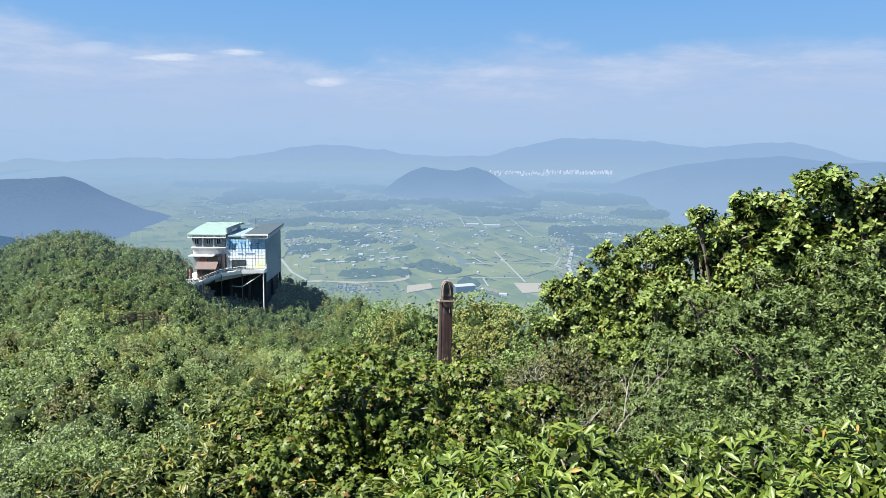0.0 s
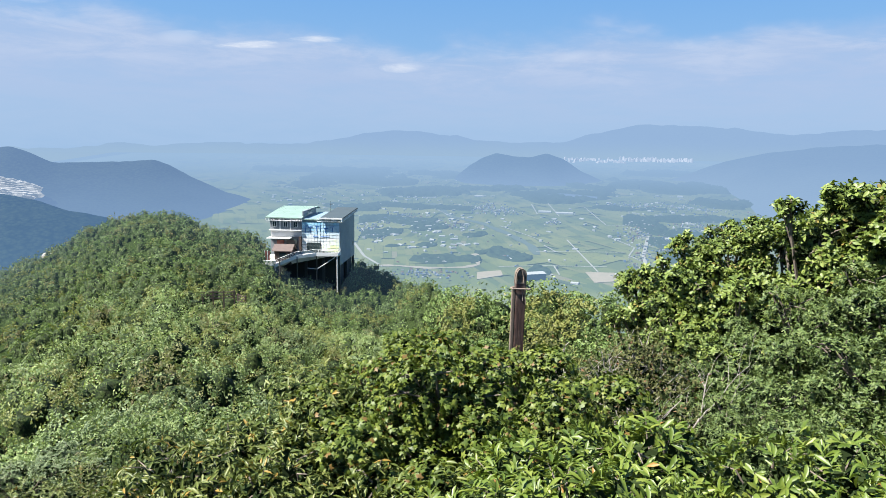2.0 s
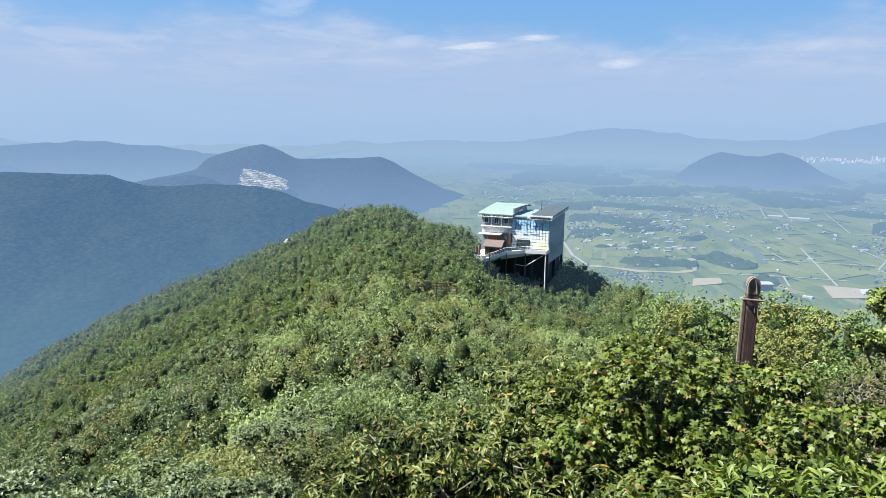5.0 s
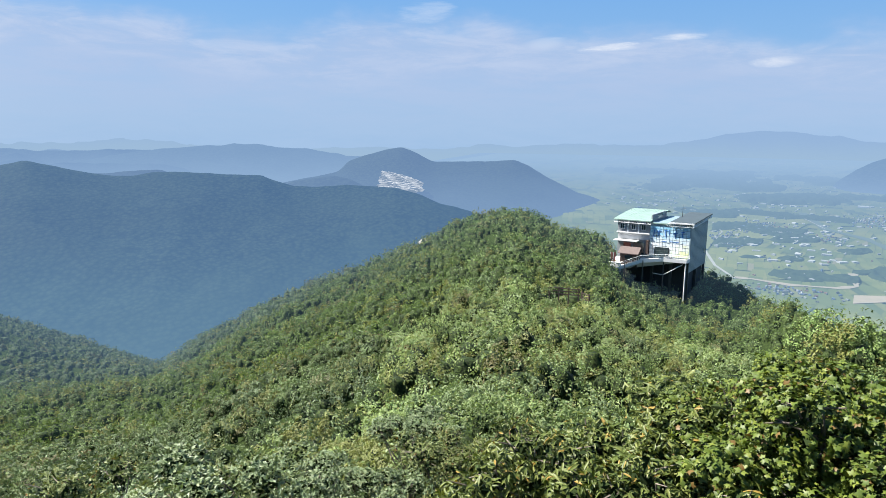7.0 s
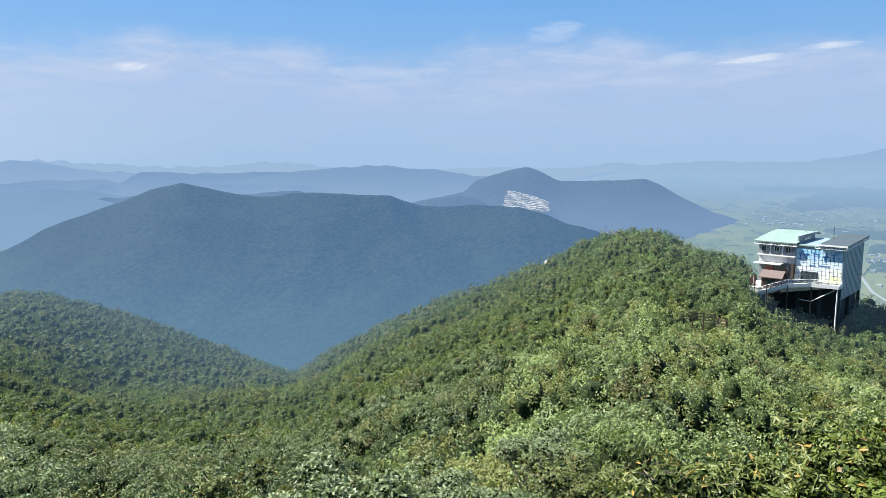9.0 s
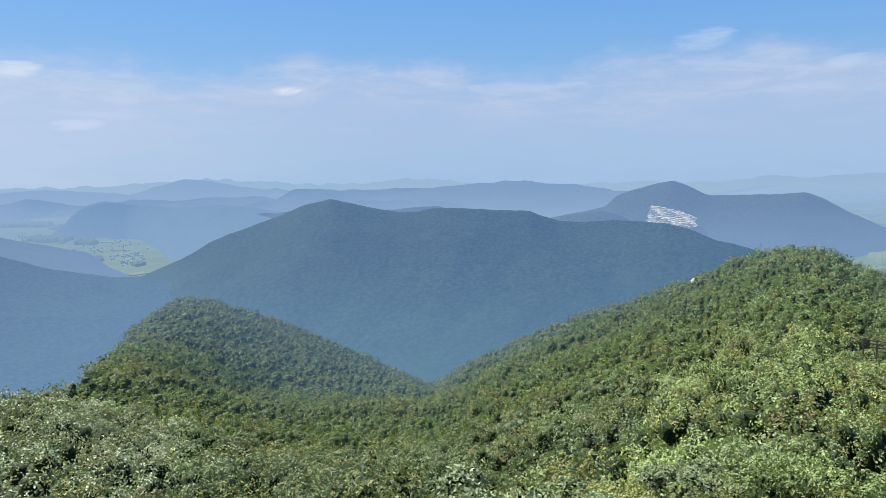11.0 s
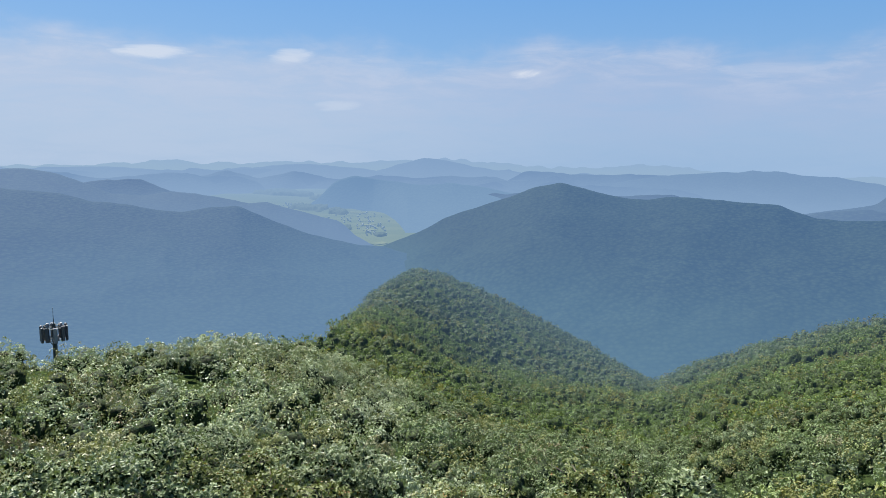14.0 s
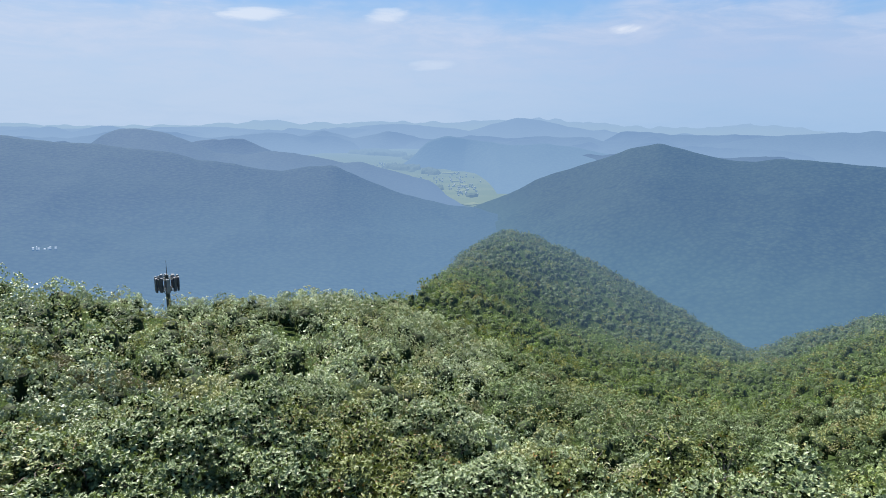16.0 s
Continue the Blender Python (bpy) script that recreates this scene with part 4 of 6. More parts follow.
for i in range(4):
    bm.faces.new((lo[i], lo[(i + 1) % 4], up[(i + 1) % 4], up[i]))
bmesh.ops.recalc_face_normals(bm, faces=bm.faces)
roof2 = part("roof", bm, roof_dark, station, "dark grey sloping roof of the hall")
part("gutter", box(-4.6, 0.95, -0.92, -0.8, E1 + 0.1, E1 + 0.45, 0.02), steel_white, roof2)


def truss(x0, x1, y, z0, z1, bays, along="x", rise=0.0):
    """A light white lattice under the eaves."""
    bm = bmesh.new()

    def at(u, z):
        q = x0 + (x1 - x0) * u
        return (q, y, z + rise * u) if along == "x" else (y, q, z + rise * u)
    rod(at(0, z0), at(1, z0), 0.06, sides=6, bm=bm)
    rod(at(0, z1), at(1, z1), 0.06, sides=6, bm=bm)
    for i in range(bays + 1):
        u = i / bays
        rod(at(u, z0), at(u, z1), 0.045, sides=5, bm=bm)
        if i < bays:
            rod(at(u, z0), at(u + 1 / bays, z1), 0.035, sides=5, bm=bm)
    return bm


part("eaves_truss", truss(LX - 0.8, MX + 0.3, -0.8, E1 - 0.45, E1 + 0.2, 14), steel_white, station, "white lattice truss under the eaves")
part("eaves_truss", truss(-5.2, 0.85, -0.7, E1 - 0.5, E1 + 0.1, 12), steel_white, station)
part("roof", box(MX + 0.3, -4.62, -0.15, DEEP, E1 - 0.3, E1 - 0.05, 0.03), roof_green, station, "flat pale green roof between the two halves")
part("eaves_truss", truss(-1.0, DEEP + 0.5, 0.8, E1 - 0.5, E1 + 0.1, 24, "y", 0.85), steel_white, station)
part("antenna", rod((-4.2, 9, E1 + 0.8), (-4.2, 9, E1 + 3.6), 0.07, 0.03), steel_dark, station)
part("antenna", rod((-4.7, 9, E1 + 2.6), (-3.5, 9, E1 + 3.0), 0.04), steel_dark, station)
for x, y in ((-0.2, 0.3), (-4.0, 0.4), (-0.2, 8.0), (-0.2, 16.5), (-8.4, 0.6), (-4.0, 8.0), (-8.4, 8.0)):
    part("column", box(x - 0.3, x + 0.3, y - 0.3, y + 0.3, -35.5, -24.0, 0.04), steel_dark, station)
# two blocks added below the hall, near black to stand in for shade
deep_dark = plain_material("under_hall_shade_colour", (0.022, 0.026, 0.028), 0.85, vary=0.2, scale=0.5)
part("under_hall_shade_block", box(-16.5, -0.6, 2.5, DEEP - 0.6, -36.0, -26.9), deep_dark, station, "added dark block standing in for the shade under the hall")
part("under_floor_shade_block", box(-9.0, -0.2, 1.0, DEEP - 0.5, -27.0, -24.4), deep_dark, station, "block beneath the hall floor, coloured dark as shade")

# the deck in front, with a bent front edge, on posts
deck = thing("viewing_deck", "pale concrete viewing deck with white railing on slender posts", "deck", STATION)
plan = [(0.2, 0.0), (0.2, -2.6), (-4.8, -3.2), (-9.4, -5.0), (-15.4, -8.2), (-17.4, -7.4), (-17.2, -3.0), (-16.9, 0.0)]
drop = [0, 0, 0, 0.5, 2.9, 3.0, 1.6, 0.9]
bm = bmesh.new()
up = [bm.verts.new((x, y, E2 - 0.05 - d)) for (x, y), d in zip(plan, drop)]
lo = [bm.verts.new((x, y, E2 - 0.5 - d)) for (x, y), d in zip(plan, drop)]
bm.faces.new(up)
bm.faces.new(lo[::-1])
for i in range(len(plan)):
    j = (i + 1) % len(plan)
    bm.faces.new((lo[i], lo[j], up[j], up[i]))
bmesh.ops.recalc_face_normals(bm, faces=bm.faces)
part("slab", bm, concrete, deck, "pale concrete slab")
for k in range(0, 5):
    a, b = plan[k], plan[k + 1]
    za, zb = E2 - drop[k], E2 - drop[k + 1]
    bm = bmesh.new()
    for h, r in ((1.1, 0.05), (0.75, 0.03), (0.4, 0.03)):
        rod((*a, za + h), (*b, zb + h), r, sides=6, bm=bm)
    n = max(2, int((Vector(a) - Vector(b)).length / 0.5))
    for i in range(n + 1):
        u = i / n
        x, y, z = a[0] + (b[0] - a[0]) * u, a[1] + (b[1] - a[1]) * u, za + (zb - za) * u
        rod((x, y, z - 0.3), (x, y, z + 1.1), 0.03, sides=5, bm=bm)
    part("railing", bm, steel_white, deck, "white steel railing")
    bm = bmesh.new()
    nrm = Vector((b[1] - a[1], a[0] - b[0], 0)).normalized() * -0.06
    q = [bm.verts.new((x + nrm.x * s, y + nrm.y * s, z)) for s in (1, 2) for x, y, z in ((*a, za - 0.55), (*b, zb - 0.55), (*b, zb + 0.25), (*a, za + 0.25))]
    bm.faces.new(q[:4])
    bm.faces.new(q[4:][::-1])
    for i in range(4):
        bm.faces.new((q[i], q[(i + 1) % 4], q[4 + (i + 1) % 4], q[4 + i]))
    bmesh.ops.recalc_face_normals(bm, faces=bm.faces)
    part("fascia", bm, steel_white, deck, "white deck edge")
for x, y, zb in ((0.0, -2.5, -33.5), (-4.8, -3.0, -34.0), (-9.0, -4.9, -33.5), (-12.5, -7.0, -32.0)):
    part("post", rod((x, y, zb), (x, y, E2 - 0.5), 0.13, sides=10), steel_white if x > -1 else steel_dark, deck)
part("brace", rod((-4.8, -3.0, -27.8), (-0.6, -2.4, -25.0), 0.08), steel_white, deck)
part("brace", rod((-7.2, -3.0, -27.6), (-4.8, -3.0, -27.8), 0.08), steel_white, deck)

booth = thing("ticket_booth", "small brown booth with a pitched dark brown roof on the deck", "booth", STATION)
part("wall", box(-14.4, -10.4, -5.0, -1.9, -26.6, -23.2, 0.03), brown_wood, booth, "dark brown timber walls")
bm = bmesh.new()
for x0, x1 in ((-14.8, -10.0),):
    ring = [(-5.5, -23.4), (-3.4, -22.1), (-1.4, -23.4), (-1.4, -23.25), (-3.4, -21.9), (-5.5, -23.25)]
    a = [bm.verts.new((x0, y, z)) for y, z in ring]
    b = [bm.verts.new((x1, y, z)) for y, z in ring]
    for i in range(6):
        bm.faces.new((a[i], a[(i + 1) % 6], b[(i + 1) % 6], b[i]))
    bm.faces.new(a[::-1])
    bm.faces.new(b)
bmesh.ops.recalc_face_normals(bm, faces=bm.faces)
part("roof", bm, brown_tile, booth, "dark brown pitched roof")
part("window", box(-13.2, -11.6, -5.06, -4.9, -24.7, -23.8), glass_dark, booth)
wall = thing("parapet_wall", "low white parapet wall beside the ramp", "wall", STATION)
part("wall", box(-17.0, -13.4, -7.2, -6.9, -27.6, -25.4, 0.03), wall_white, wall)
part("coping", box(-17.1, -13.3, -7.3, -6.8, -25.4, -25.3, 0.02), steel_white, wall)
part("wall", box(-17.2, -16.9, -7.0, -3.0, -27.2, -25.0, 0.03), wall_white, wall)
for x in (-16.5, -15.8):
    flag = thing("banner_stand", "tall narrow banner in faded red on a pole by the entrance", "banner", STATION @ pose(x, -5.6, -26.4, 0, 0, 20))
    part("pole", rod((0, 0, 0), (0, 0, 3.2), 0.04), steel_white, flag)
    part("cloth", box(0.04, 0.5, -0.01, 0.01, 0.5, 3.1), red_cloth if x < -15.5 else wall_white, flag)


# ------------------------------------------------------------------ trail fence, sign post, radio mast
def surface(az, r):
    return float(hill_top(np.array([az]), np.array([r]))[0][0])


def rail_fence(length, posts, m, label):
    ob = thing("trail_fence", label, "fence", m)
    for i in range(posts):
        x = -length / 2 + length * i / (posts - 1)
        part("post", box(x - 0.07, x + 0.07, -0.07, 0.07, -2.4, 1.2, 0.015), brown_wood, ob)
    for z in (0.35, 0.7, 1.02):
        part("rail", box(-length / 2 - 0.15, length / 2 + 0.15, -0.045, 0.045, z - 0.06, z + 0.06, 0.012), brown_wood, ob)
    return ob


rail_fence(3.4, 4, pose(*polar(24.1, 79, EYE_Z - 79 * math.tan(radians(12.75))), 0, 0, 15), "dark brown timber rail fence in the scrub by the trail")
rail_fence(1.6, 2, pose(*polar(22.3, 82, EYE_Z - 82 * math.tan(radians(13.1))), 0, 0, -35), "short dark brown timber rail fence by the trail")

post_wood, N = material("stained_post_wood")
pos = N.n("ShaderNodeTexCoord").outputs["Object"]
grain = N.noise(N.scaled(pos, (1, 1, 0.06)), 45.0, 4.0, 0.6)
stain = N.noise(pos, 4.0, 4.0)
c = N.mix(N.ramp(grain, 0.3, 0.7), (0.034, 0.018, 0.015), (0.070, 0.038, 0.031))
c = N.mix(N.math("MULTIPLY", N.ramp(stain, 0.5, 0.7), 0.5), c, (0.136, 0.104, 0.088))
finish(N, c, 0.65, bump=grain, bump_size=0.01, strength=0.4)
rope_mat = plain_material("weathered_rope", (0.16, 0.125, 0.10), 0.9, vary=0.3, grain=200)
pp = polar(-0.50, 9.6, EYE_Z - 9.6 * math.tan(radians(9.75)))
post = thing("trail_post", "weathered dark brown timber trail post with rounded top", "post", pose(pp.x, pp.y, pp.z - 2.4, 0.6, 0.6, 14) @ Matrix.Diagonal((0.78, 0.85, 1, 1)))
bm = box(-0.088, 0.088, -0.07, 0.07, 0, 2.3)
# rounded top
prof = [(0.088 * math.cos(math.pi * i / 12), 2.3 + 0.085 * math.sin(math.pi * i / 12)) for i in range(13)]
fr = [bm.verts.new((x, -0.07, z)) for x, z in prof]
bk = [bm.verts.new((x, 0.07, z)) for x, z in prof]
bm.faces.new(fr)
bm.faces.new(bk[::-1])
for i in range(12):
    bm.faces.new((fr[i], bk[i], bk[i + 1], fr[i + 1]))
bmesh.ops.recalc_face_normals(bm, faces=bm.faces)
bmesh.ops.bevel(bm, geom=[e for e in bm.edges if e.calc_face_angle(0) > 0.8], offset=0.012, segments=2, affect="EDGES")
part("shaft", bm, post_wood, post, "dark brown stained timber shaft")
pale_wood = plain_material("sun_bleached_wood", (0.115, 0.090, 0.072), 0.8, vary=0.3, scale=6.0, grain=60)
bm = box(-0.092, 0.092, -0.074, 0.074, 2.17, 2.30, 0.012)
rod((0, -0.074, 2.30), (0, 0.074, 2.30), 0.09, sides=20, bm=bm)
part("head", bm, pale_wood, post, "paler weathered rounded head")
part("side_stake", box(-0.150, -0.100, -0.05, 0.02, 0, 2.14, 0.008), pale_wood, post, "thin timber strip beside the shaft")
bm = bmesh.new()
for a, b in (((-0.15, -0.095, 2.12), (0.15, -0.095, 2.11)), ((0.15, -0.095, 2.11), (0.15, 0.09, 2.13)), ((0.15, 0.09, 2.13), (-0.15, 0.09, 2.1)), ((-0.15, 0.09, 2.1), (-0.15, -0.095, 2.12))):
    rod(a, b, 0.012, sides=8, bm=bm)
for i in range(8):
    a0, a1 = math.pi * i / 8, math.pi * (i + 1) / 8
    rod((-0.05 + 0.085 * math.cos(a0), -0.085, 2.2 + 0.2 * math.sin(a0)), (-0.05 + 0.085 * math.cos(a1), -0.085, 2.2 + 0.2 * math.sin(a1)), 0.008, sides=6, bm=bm)
rod((0.05, -0.085, 2.1), (0.09, -0.085, 1.9), 0.008, sides=6, bm=bm)
rod((0.02, -0.085, 2.1), (0.03, -0.085, 1.95), 0.007, sides=6, bm=bm)
part("rope", bm, rope_mat, post, "weathered rope tied round the top")

mast_p = polar(105.3, 66, -15.6)
mast = thing("radio_mast", "dark steel radio mast with panel antennas above the scrub", "mast", pose(mast_p.x, mast_p.y, mast_p.z - 0.55, 0, 0, 10))
part("pole", rod((0, 0, -1.8), (0, 0, 3.1), 0.17, 0.14, 12), steel_dark, mast)
part("pole", rod((-0.42, 0.1, -1.8), (-0.42, 0.1, 2.2), 0.07, 0.07, 8), steel_dark, mast)
part("lightning_rod", rod((0, 0, 3.1), (0, 0, 4.45), 0.035, 0.012, 6), steel_dark, mast)
for z in (1.75, 2.75):
    bm = bmesh.new()
    for i in range(16):
        a0, a1 = 2 * math.pi * i / 16, 2 * math.pi * (i + 1) / 16
        rod((0.85 * math.cos(a0), 0.85 * math.sin(a0), z), (0.85 * math.cos(a1), 0.85 * math.sin(a1), z), 0.035, sides=5, bm=bm)
    for i in range(6):
        a0 = math.pi * i / 3
        rod((0, 0, z), (0.85 * math.cos(a0), 0.85 * math.sin(a0), z), 0.035, sides=5, bm=bm)
    part("ring_frame", bm, steel_dark, mast, "dark ring frame carrying the antennas")
panel_mat = plain_material("antenna_housing", (0.0518, 0.0518, 0.0629), 0.5, vary=0.2)
pale_mat = plain_material("pale_housing", (0.222, 0.2072, 0.2146), 0.5, vary=0.2)
for i in range(10):
    a0 = 2 * math.pi * i / 10 + 0.2
    p = part("antenna_panel", box(-0.16, 0.16, -0.08, 0.08, -0.65, 0.65, 0.03), panel_mat if i % 5 else pale_mat, mast)
    p.matrix_basis = Matrix.Translation((0.98 * math.cos(a0), 0.98 * math.sin(a0), 2.2 + 0.08 * (i % 2))) @ pose(0, 0, 0, 0, 0, math.degrees(a0) + 90)
for i in range(5):
    a0 = 2 * math.pi * i / 5 + 0.5
    p = part("radio_unit", box(-0.14, 0.14, -0.1, 0.1, -0.22, 0.22, 0.03), pale_mat, mast)
    p.matrix_basis = Matrix.Translation((0.55 * math.cos(a0), 0.55 * math.sin(a0), 2.85 if i % 2 else 1.9)) @ pose(0, 0, 0, 0, 0, math.degrees(a0) + 90)
part("bracket", rod((0, 0, 1.0), (0.6, -0.3, 1.75), 0.035), steel_dark, mast)
part("bracket", rod((0, 0, 1.0), (-0.6, -0.3, 1.75), 0.035), steel_dark, mast)

# ------------------------------------------------------------------ shrubs close by
def leaf_shape(kind):
    """Corners (along, across, up) and triangles of one leaf of length 1."""
    if kind == "maple":
        ang = [(-2.4, 0.42), (-1.1, 0.84), (-0.55, 0.52), (0.0, 1.0), (0.55, 0.52), (1.1, 0.84), (2.4, 0.42)]
        v = [(0.25, 0, 0.05)] + [(0.25 + 0.72 * r * math.cos(a), 0.72 * r * math.sin(a), -0.16 * r * r) for a, r in ang]
        return v, [(0, i, i + 1) for i in range(1, len(ang))]
    w = {"oblong": 0.145, "long": 0.155, "narrow": 0.20, "small": 0.24, "oak": 0.24}[kind]
    if kind in ("oblong", "oak"):      # a keeled blade, widest past its middle, with a drooping tip
        v = [(0, 0, 0.02), (0.28, w * 0.62, 0.045), (0.28, 0, 0.0), (0.28, -w * 0.62, 0.045), (0.66, w, 0.03), (0.66, 0, -0.03), (0.66, -w, 0.03), (0.88, w * 0.55, -0.06), (0.88, -w * 0.55, -0.06), (1, 0, -0.14)]
        f = [(0, 2, 1), (0, 3, 2), (1, 2, 5), (1, 5, 4), (2, 3, 6), (2, 6, 5), (4, 5, 7), (5, 6, 8), (5, 8, 9), (5, 9, 7)]
    elif kind == "long":
        v = [(0, 0, 0), (0.3, w * 0.75, 0.05), (0.35, 0, -0.01), (0.3, -w * 0.75, 0.05), (0.65, w * 0.85, 0.02), (0.65, -w * 0.85, 0.02), (1, 0, -0.18)]
        f = [(0, 2, 1), (0, 3, 2), (1, 2, 4), (2, 3, 5), (2, 6, 4), (2, 5, 6)]
    else:
        v = [(0, 0, 0), (0.5, w, 0.05), (1, 0, -0.08), (0.5, -w, 0.05)]
        f = [(0, 2, 1), (0, 3, 2)]
    return v, f


def unit(v):
    return v / np.maximum(np.linalg.norm(v, axis=1), 1e-9)[:, None]


TOP = {}


def shrub(name, label, leaf_mat, wood_mat, kind, leaf, tips, whorl, radius, height, seed, spread=(45, 85), droop=0.0, lumps=6, limbs=7, fat=(0.28, 0.5), inner=0.45, lift=0.5):
    """A shrub at the origin: a few stems from the ground that fork, and leaves in tufts on the twigs' tips."""
    rng = np.random.default_rng(seed)
    ob = thing(name, label, "shrub", Matrix.Identity(4))
    # lumps of the crown
    la = rng.uniform(0, 2 * np.pi, lumps)
    lr = radius * np.sqrt(rng.uniform(0, 0.55, lumps))
    lumpc = np.stack([lr * np.cos(la), lr * np.sin(la), height * rng.uniform(0.42, 0.86, lumps)], 1)
    lumpr = radius * rng.uniform(*fat, lumps)
    which = rng.integers(0, lumps, tips)
    d = unit(rng.normal(0, 1, (tips, 3)) + (0, 0, lift))
    rad = lumpr[which] * rng.uniform(inner, 1.0, tips) ** 0.6
    p = lumpc[which] + d * rad[:, None] * (1, 1, 0.8)
    p[:, 2] = np.maximum(p[:, 2], 0.08)
    d = unit(d + (0, 0, 0.5) + rng.normal(0, 0.25, (tips, 3)))
    # leaves
    n = tips * whorl
    P, D = np.repeat(p, whorl, 0), np.repeat(d, whorl, 0)
    side = unit(np.cross(D, rng.normal(0, 1, (n, 3))))
    th = np.radians(rng.uniform(spread[0], spread[1], n))[:, None]
    along = unit(D * np.cos(th) + side * np.sin(th) + np.array((0, 0, -droop)) * rng.uniform(0.3, 1, n)[:, None])
    nrm = D - along * (D * along).sum(1)[:, None]
    nrm = unit(nrm + rng.normal(0, 0.25, (n, 3)))
    nrm = unit(nrm - along * (nrm * along).sum(1)[:, None])
    across = np.cross(nrm, along)
    L = (leaf * rng.uniform(0.65, 1.25, n))[:, None, None]
    v, f = leaf_shape(kind)
    v, f = np.array(v), np.array(f)
    base = P - D * (leaf * rng.uniform(0, 0.9, n))[:, None]
    V = base[:, None, :] + L * (v[None, :, 0:1] * along[:, None] + v[None, :, 1:2] * across[:, None] + v[None, :, 2:3] * nrm[:, None])
    F = (np.arange(n)[:, None, None] * len(v) + f[None]).reshape(-1, 3)
    keep = mesh_from("foliage", V.reshape(-1, 3), F, leaf_mat, kind != "small")
    keep.parent = ob
    TOP[name] = float(np.quantile(V[:, :, 2], 0.998))
    # filler leaves inside, coloured near black to paint the crown's inner shade
    k = lumps * 80
    w = np.repeat(np.arange(lumps), 80)
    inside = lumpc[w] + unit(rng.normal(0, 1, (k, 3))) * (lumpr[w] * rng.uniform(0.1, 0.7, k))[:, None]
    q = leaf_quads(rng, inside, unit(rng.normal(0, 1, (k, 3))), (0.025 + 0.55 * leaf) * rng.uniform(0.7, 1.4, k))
    core = mesh_from("inner_shade_filler", q.reshape(-1, 3), np.arange(k * 4).reshape(-1, 4), inner_mat)
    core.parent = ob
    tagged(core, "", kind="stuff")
    # stems
    bm = bmesh.new()
    for i in range(limbs):
        c = Vector(lumpc[i % lumps])
        a = Vector((rng.normal(0, 0.06), rng.normal(0, 0.06), -0.25))
        m = a.lerp(c, 0.55) + Vector(rng.normal(0, 0.07, 3)) * radius
        rod(a, m, 0.012 * height, 0.009 * height, 6, bm)
        rod(m, c, 0.009 * height, 0.006 * height, 5, bm)
        for j in rng.choice(np.nonzero(which == i % lumps)[0], min(6, int((which == i % lumps).sum())), replace=False):
            q = Vector(p[j])
            mid = c.lerp(q, 0.5) + Vector(rng.normal(0, 0.03, 3))
            rod(m.lerp(c, rng.uniform(0.4, 1)), mid, 0.005 * height, 0.004 * height, 4, bm)
            rod(mid, q, 0.004 * height, 0.002 * height, 4, bm)
    part("stem_framework", bm, wood_mat, ob)
    return ob


# near-black greens that stand in for shade deep inside the shrubs
inner_mat, N = material("leaves_dark_as_shade")
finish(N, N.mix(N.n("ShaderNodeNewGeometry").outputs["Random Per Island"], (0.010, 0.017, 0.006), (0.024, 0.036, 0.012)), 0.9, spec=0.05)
bark = plain_material("grey_brown_bark", (0.105, 0.085, 0.068), 0.9, vary=0.3, scale=8.0)
pale_bark = plain_material("bleached_branches", (0.19, 0.17, 0.155), 0.85, vary=0.3, scale=8.0)
lm_rhodo = leaf_material("broad_bright_leaves", (0.034, 0.060, 0.009), (0.078, 0.114, 0.017), (0.150, 0.176, 0.034), (0.2091, 0.1211, 0.03302), 0.006, rough=0.42, translucent=0.2, patch_scale=1.5, spec=0.3)
lm_maple = leaf_material("lobed_leaves", (0.028, 0.048, 0.008), (0.064, 0.092, 0.0132), (0.128, 0.148, 0.024), (0.105, 0.066, 0.020), 0.05, rough=0.5, translucent=0.2, patch_scale=1.2, spec=0.25)
lm_droop = leaf_material("long_olive_leaves", (0.030, 0.046, 0.010), (0.068, 0.088, 0.020), (0.130, 0.142, 0.040), (0.185, 0.1258, 0.02738), 0.045, rough=0.42, translucent=0.18, patch_scale=1.2, spec=0.2)
lm_narrow = leaf_material("narrow_green_leaves", (0.030, 0.052, 0.015), (0.070, 0.104, 0.031), (0.130, 0.164, 0.054), rough=0.5, translucent=0.18, patch_scale=1.0, spec=0.25)
lm_small = leaf_material("small_grey_green_leaves", (0.030, 0.054, 0.020), (0.105, 0.142, 0.064), (0.215, 0.252, 0.136), rough=0.5, translucent=0.15, patch_scale=1.0, spec=0.35)
lm_yellow = leaf_material("yellowish_leaves", (0.046, 0.064, 0.018), (0.094, 0.116, 0.034), (0.150, 0.164, 0.060), (0.1776, 0.09472, 0.0296), 0.04, rough=0.5, translucent=0.17, patch_scale=1.0, spec=0.25)
lm_oak = leaf_material("oak_leaves", (0.046, 0.076, 0.017), (0.104, 0.144, 0.031), (0.180, 0.212, 0.055), (0.1495, 0.1205, 0.03286), 0.03, rough=0.46, translucent=0.2, patch_scale=0.8, spec=0.28)
lm_dry = leaf_material("dry_small_leaves", (0.036, 0.044, 0.016), (0.068, 0.076, 0.028), (0.116, 0.116, 0.048), (0.12, 0.068, 0.036), 0.06, rough=0.6, patch_scale=1.0, spec=0.15)

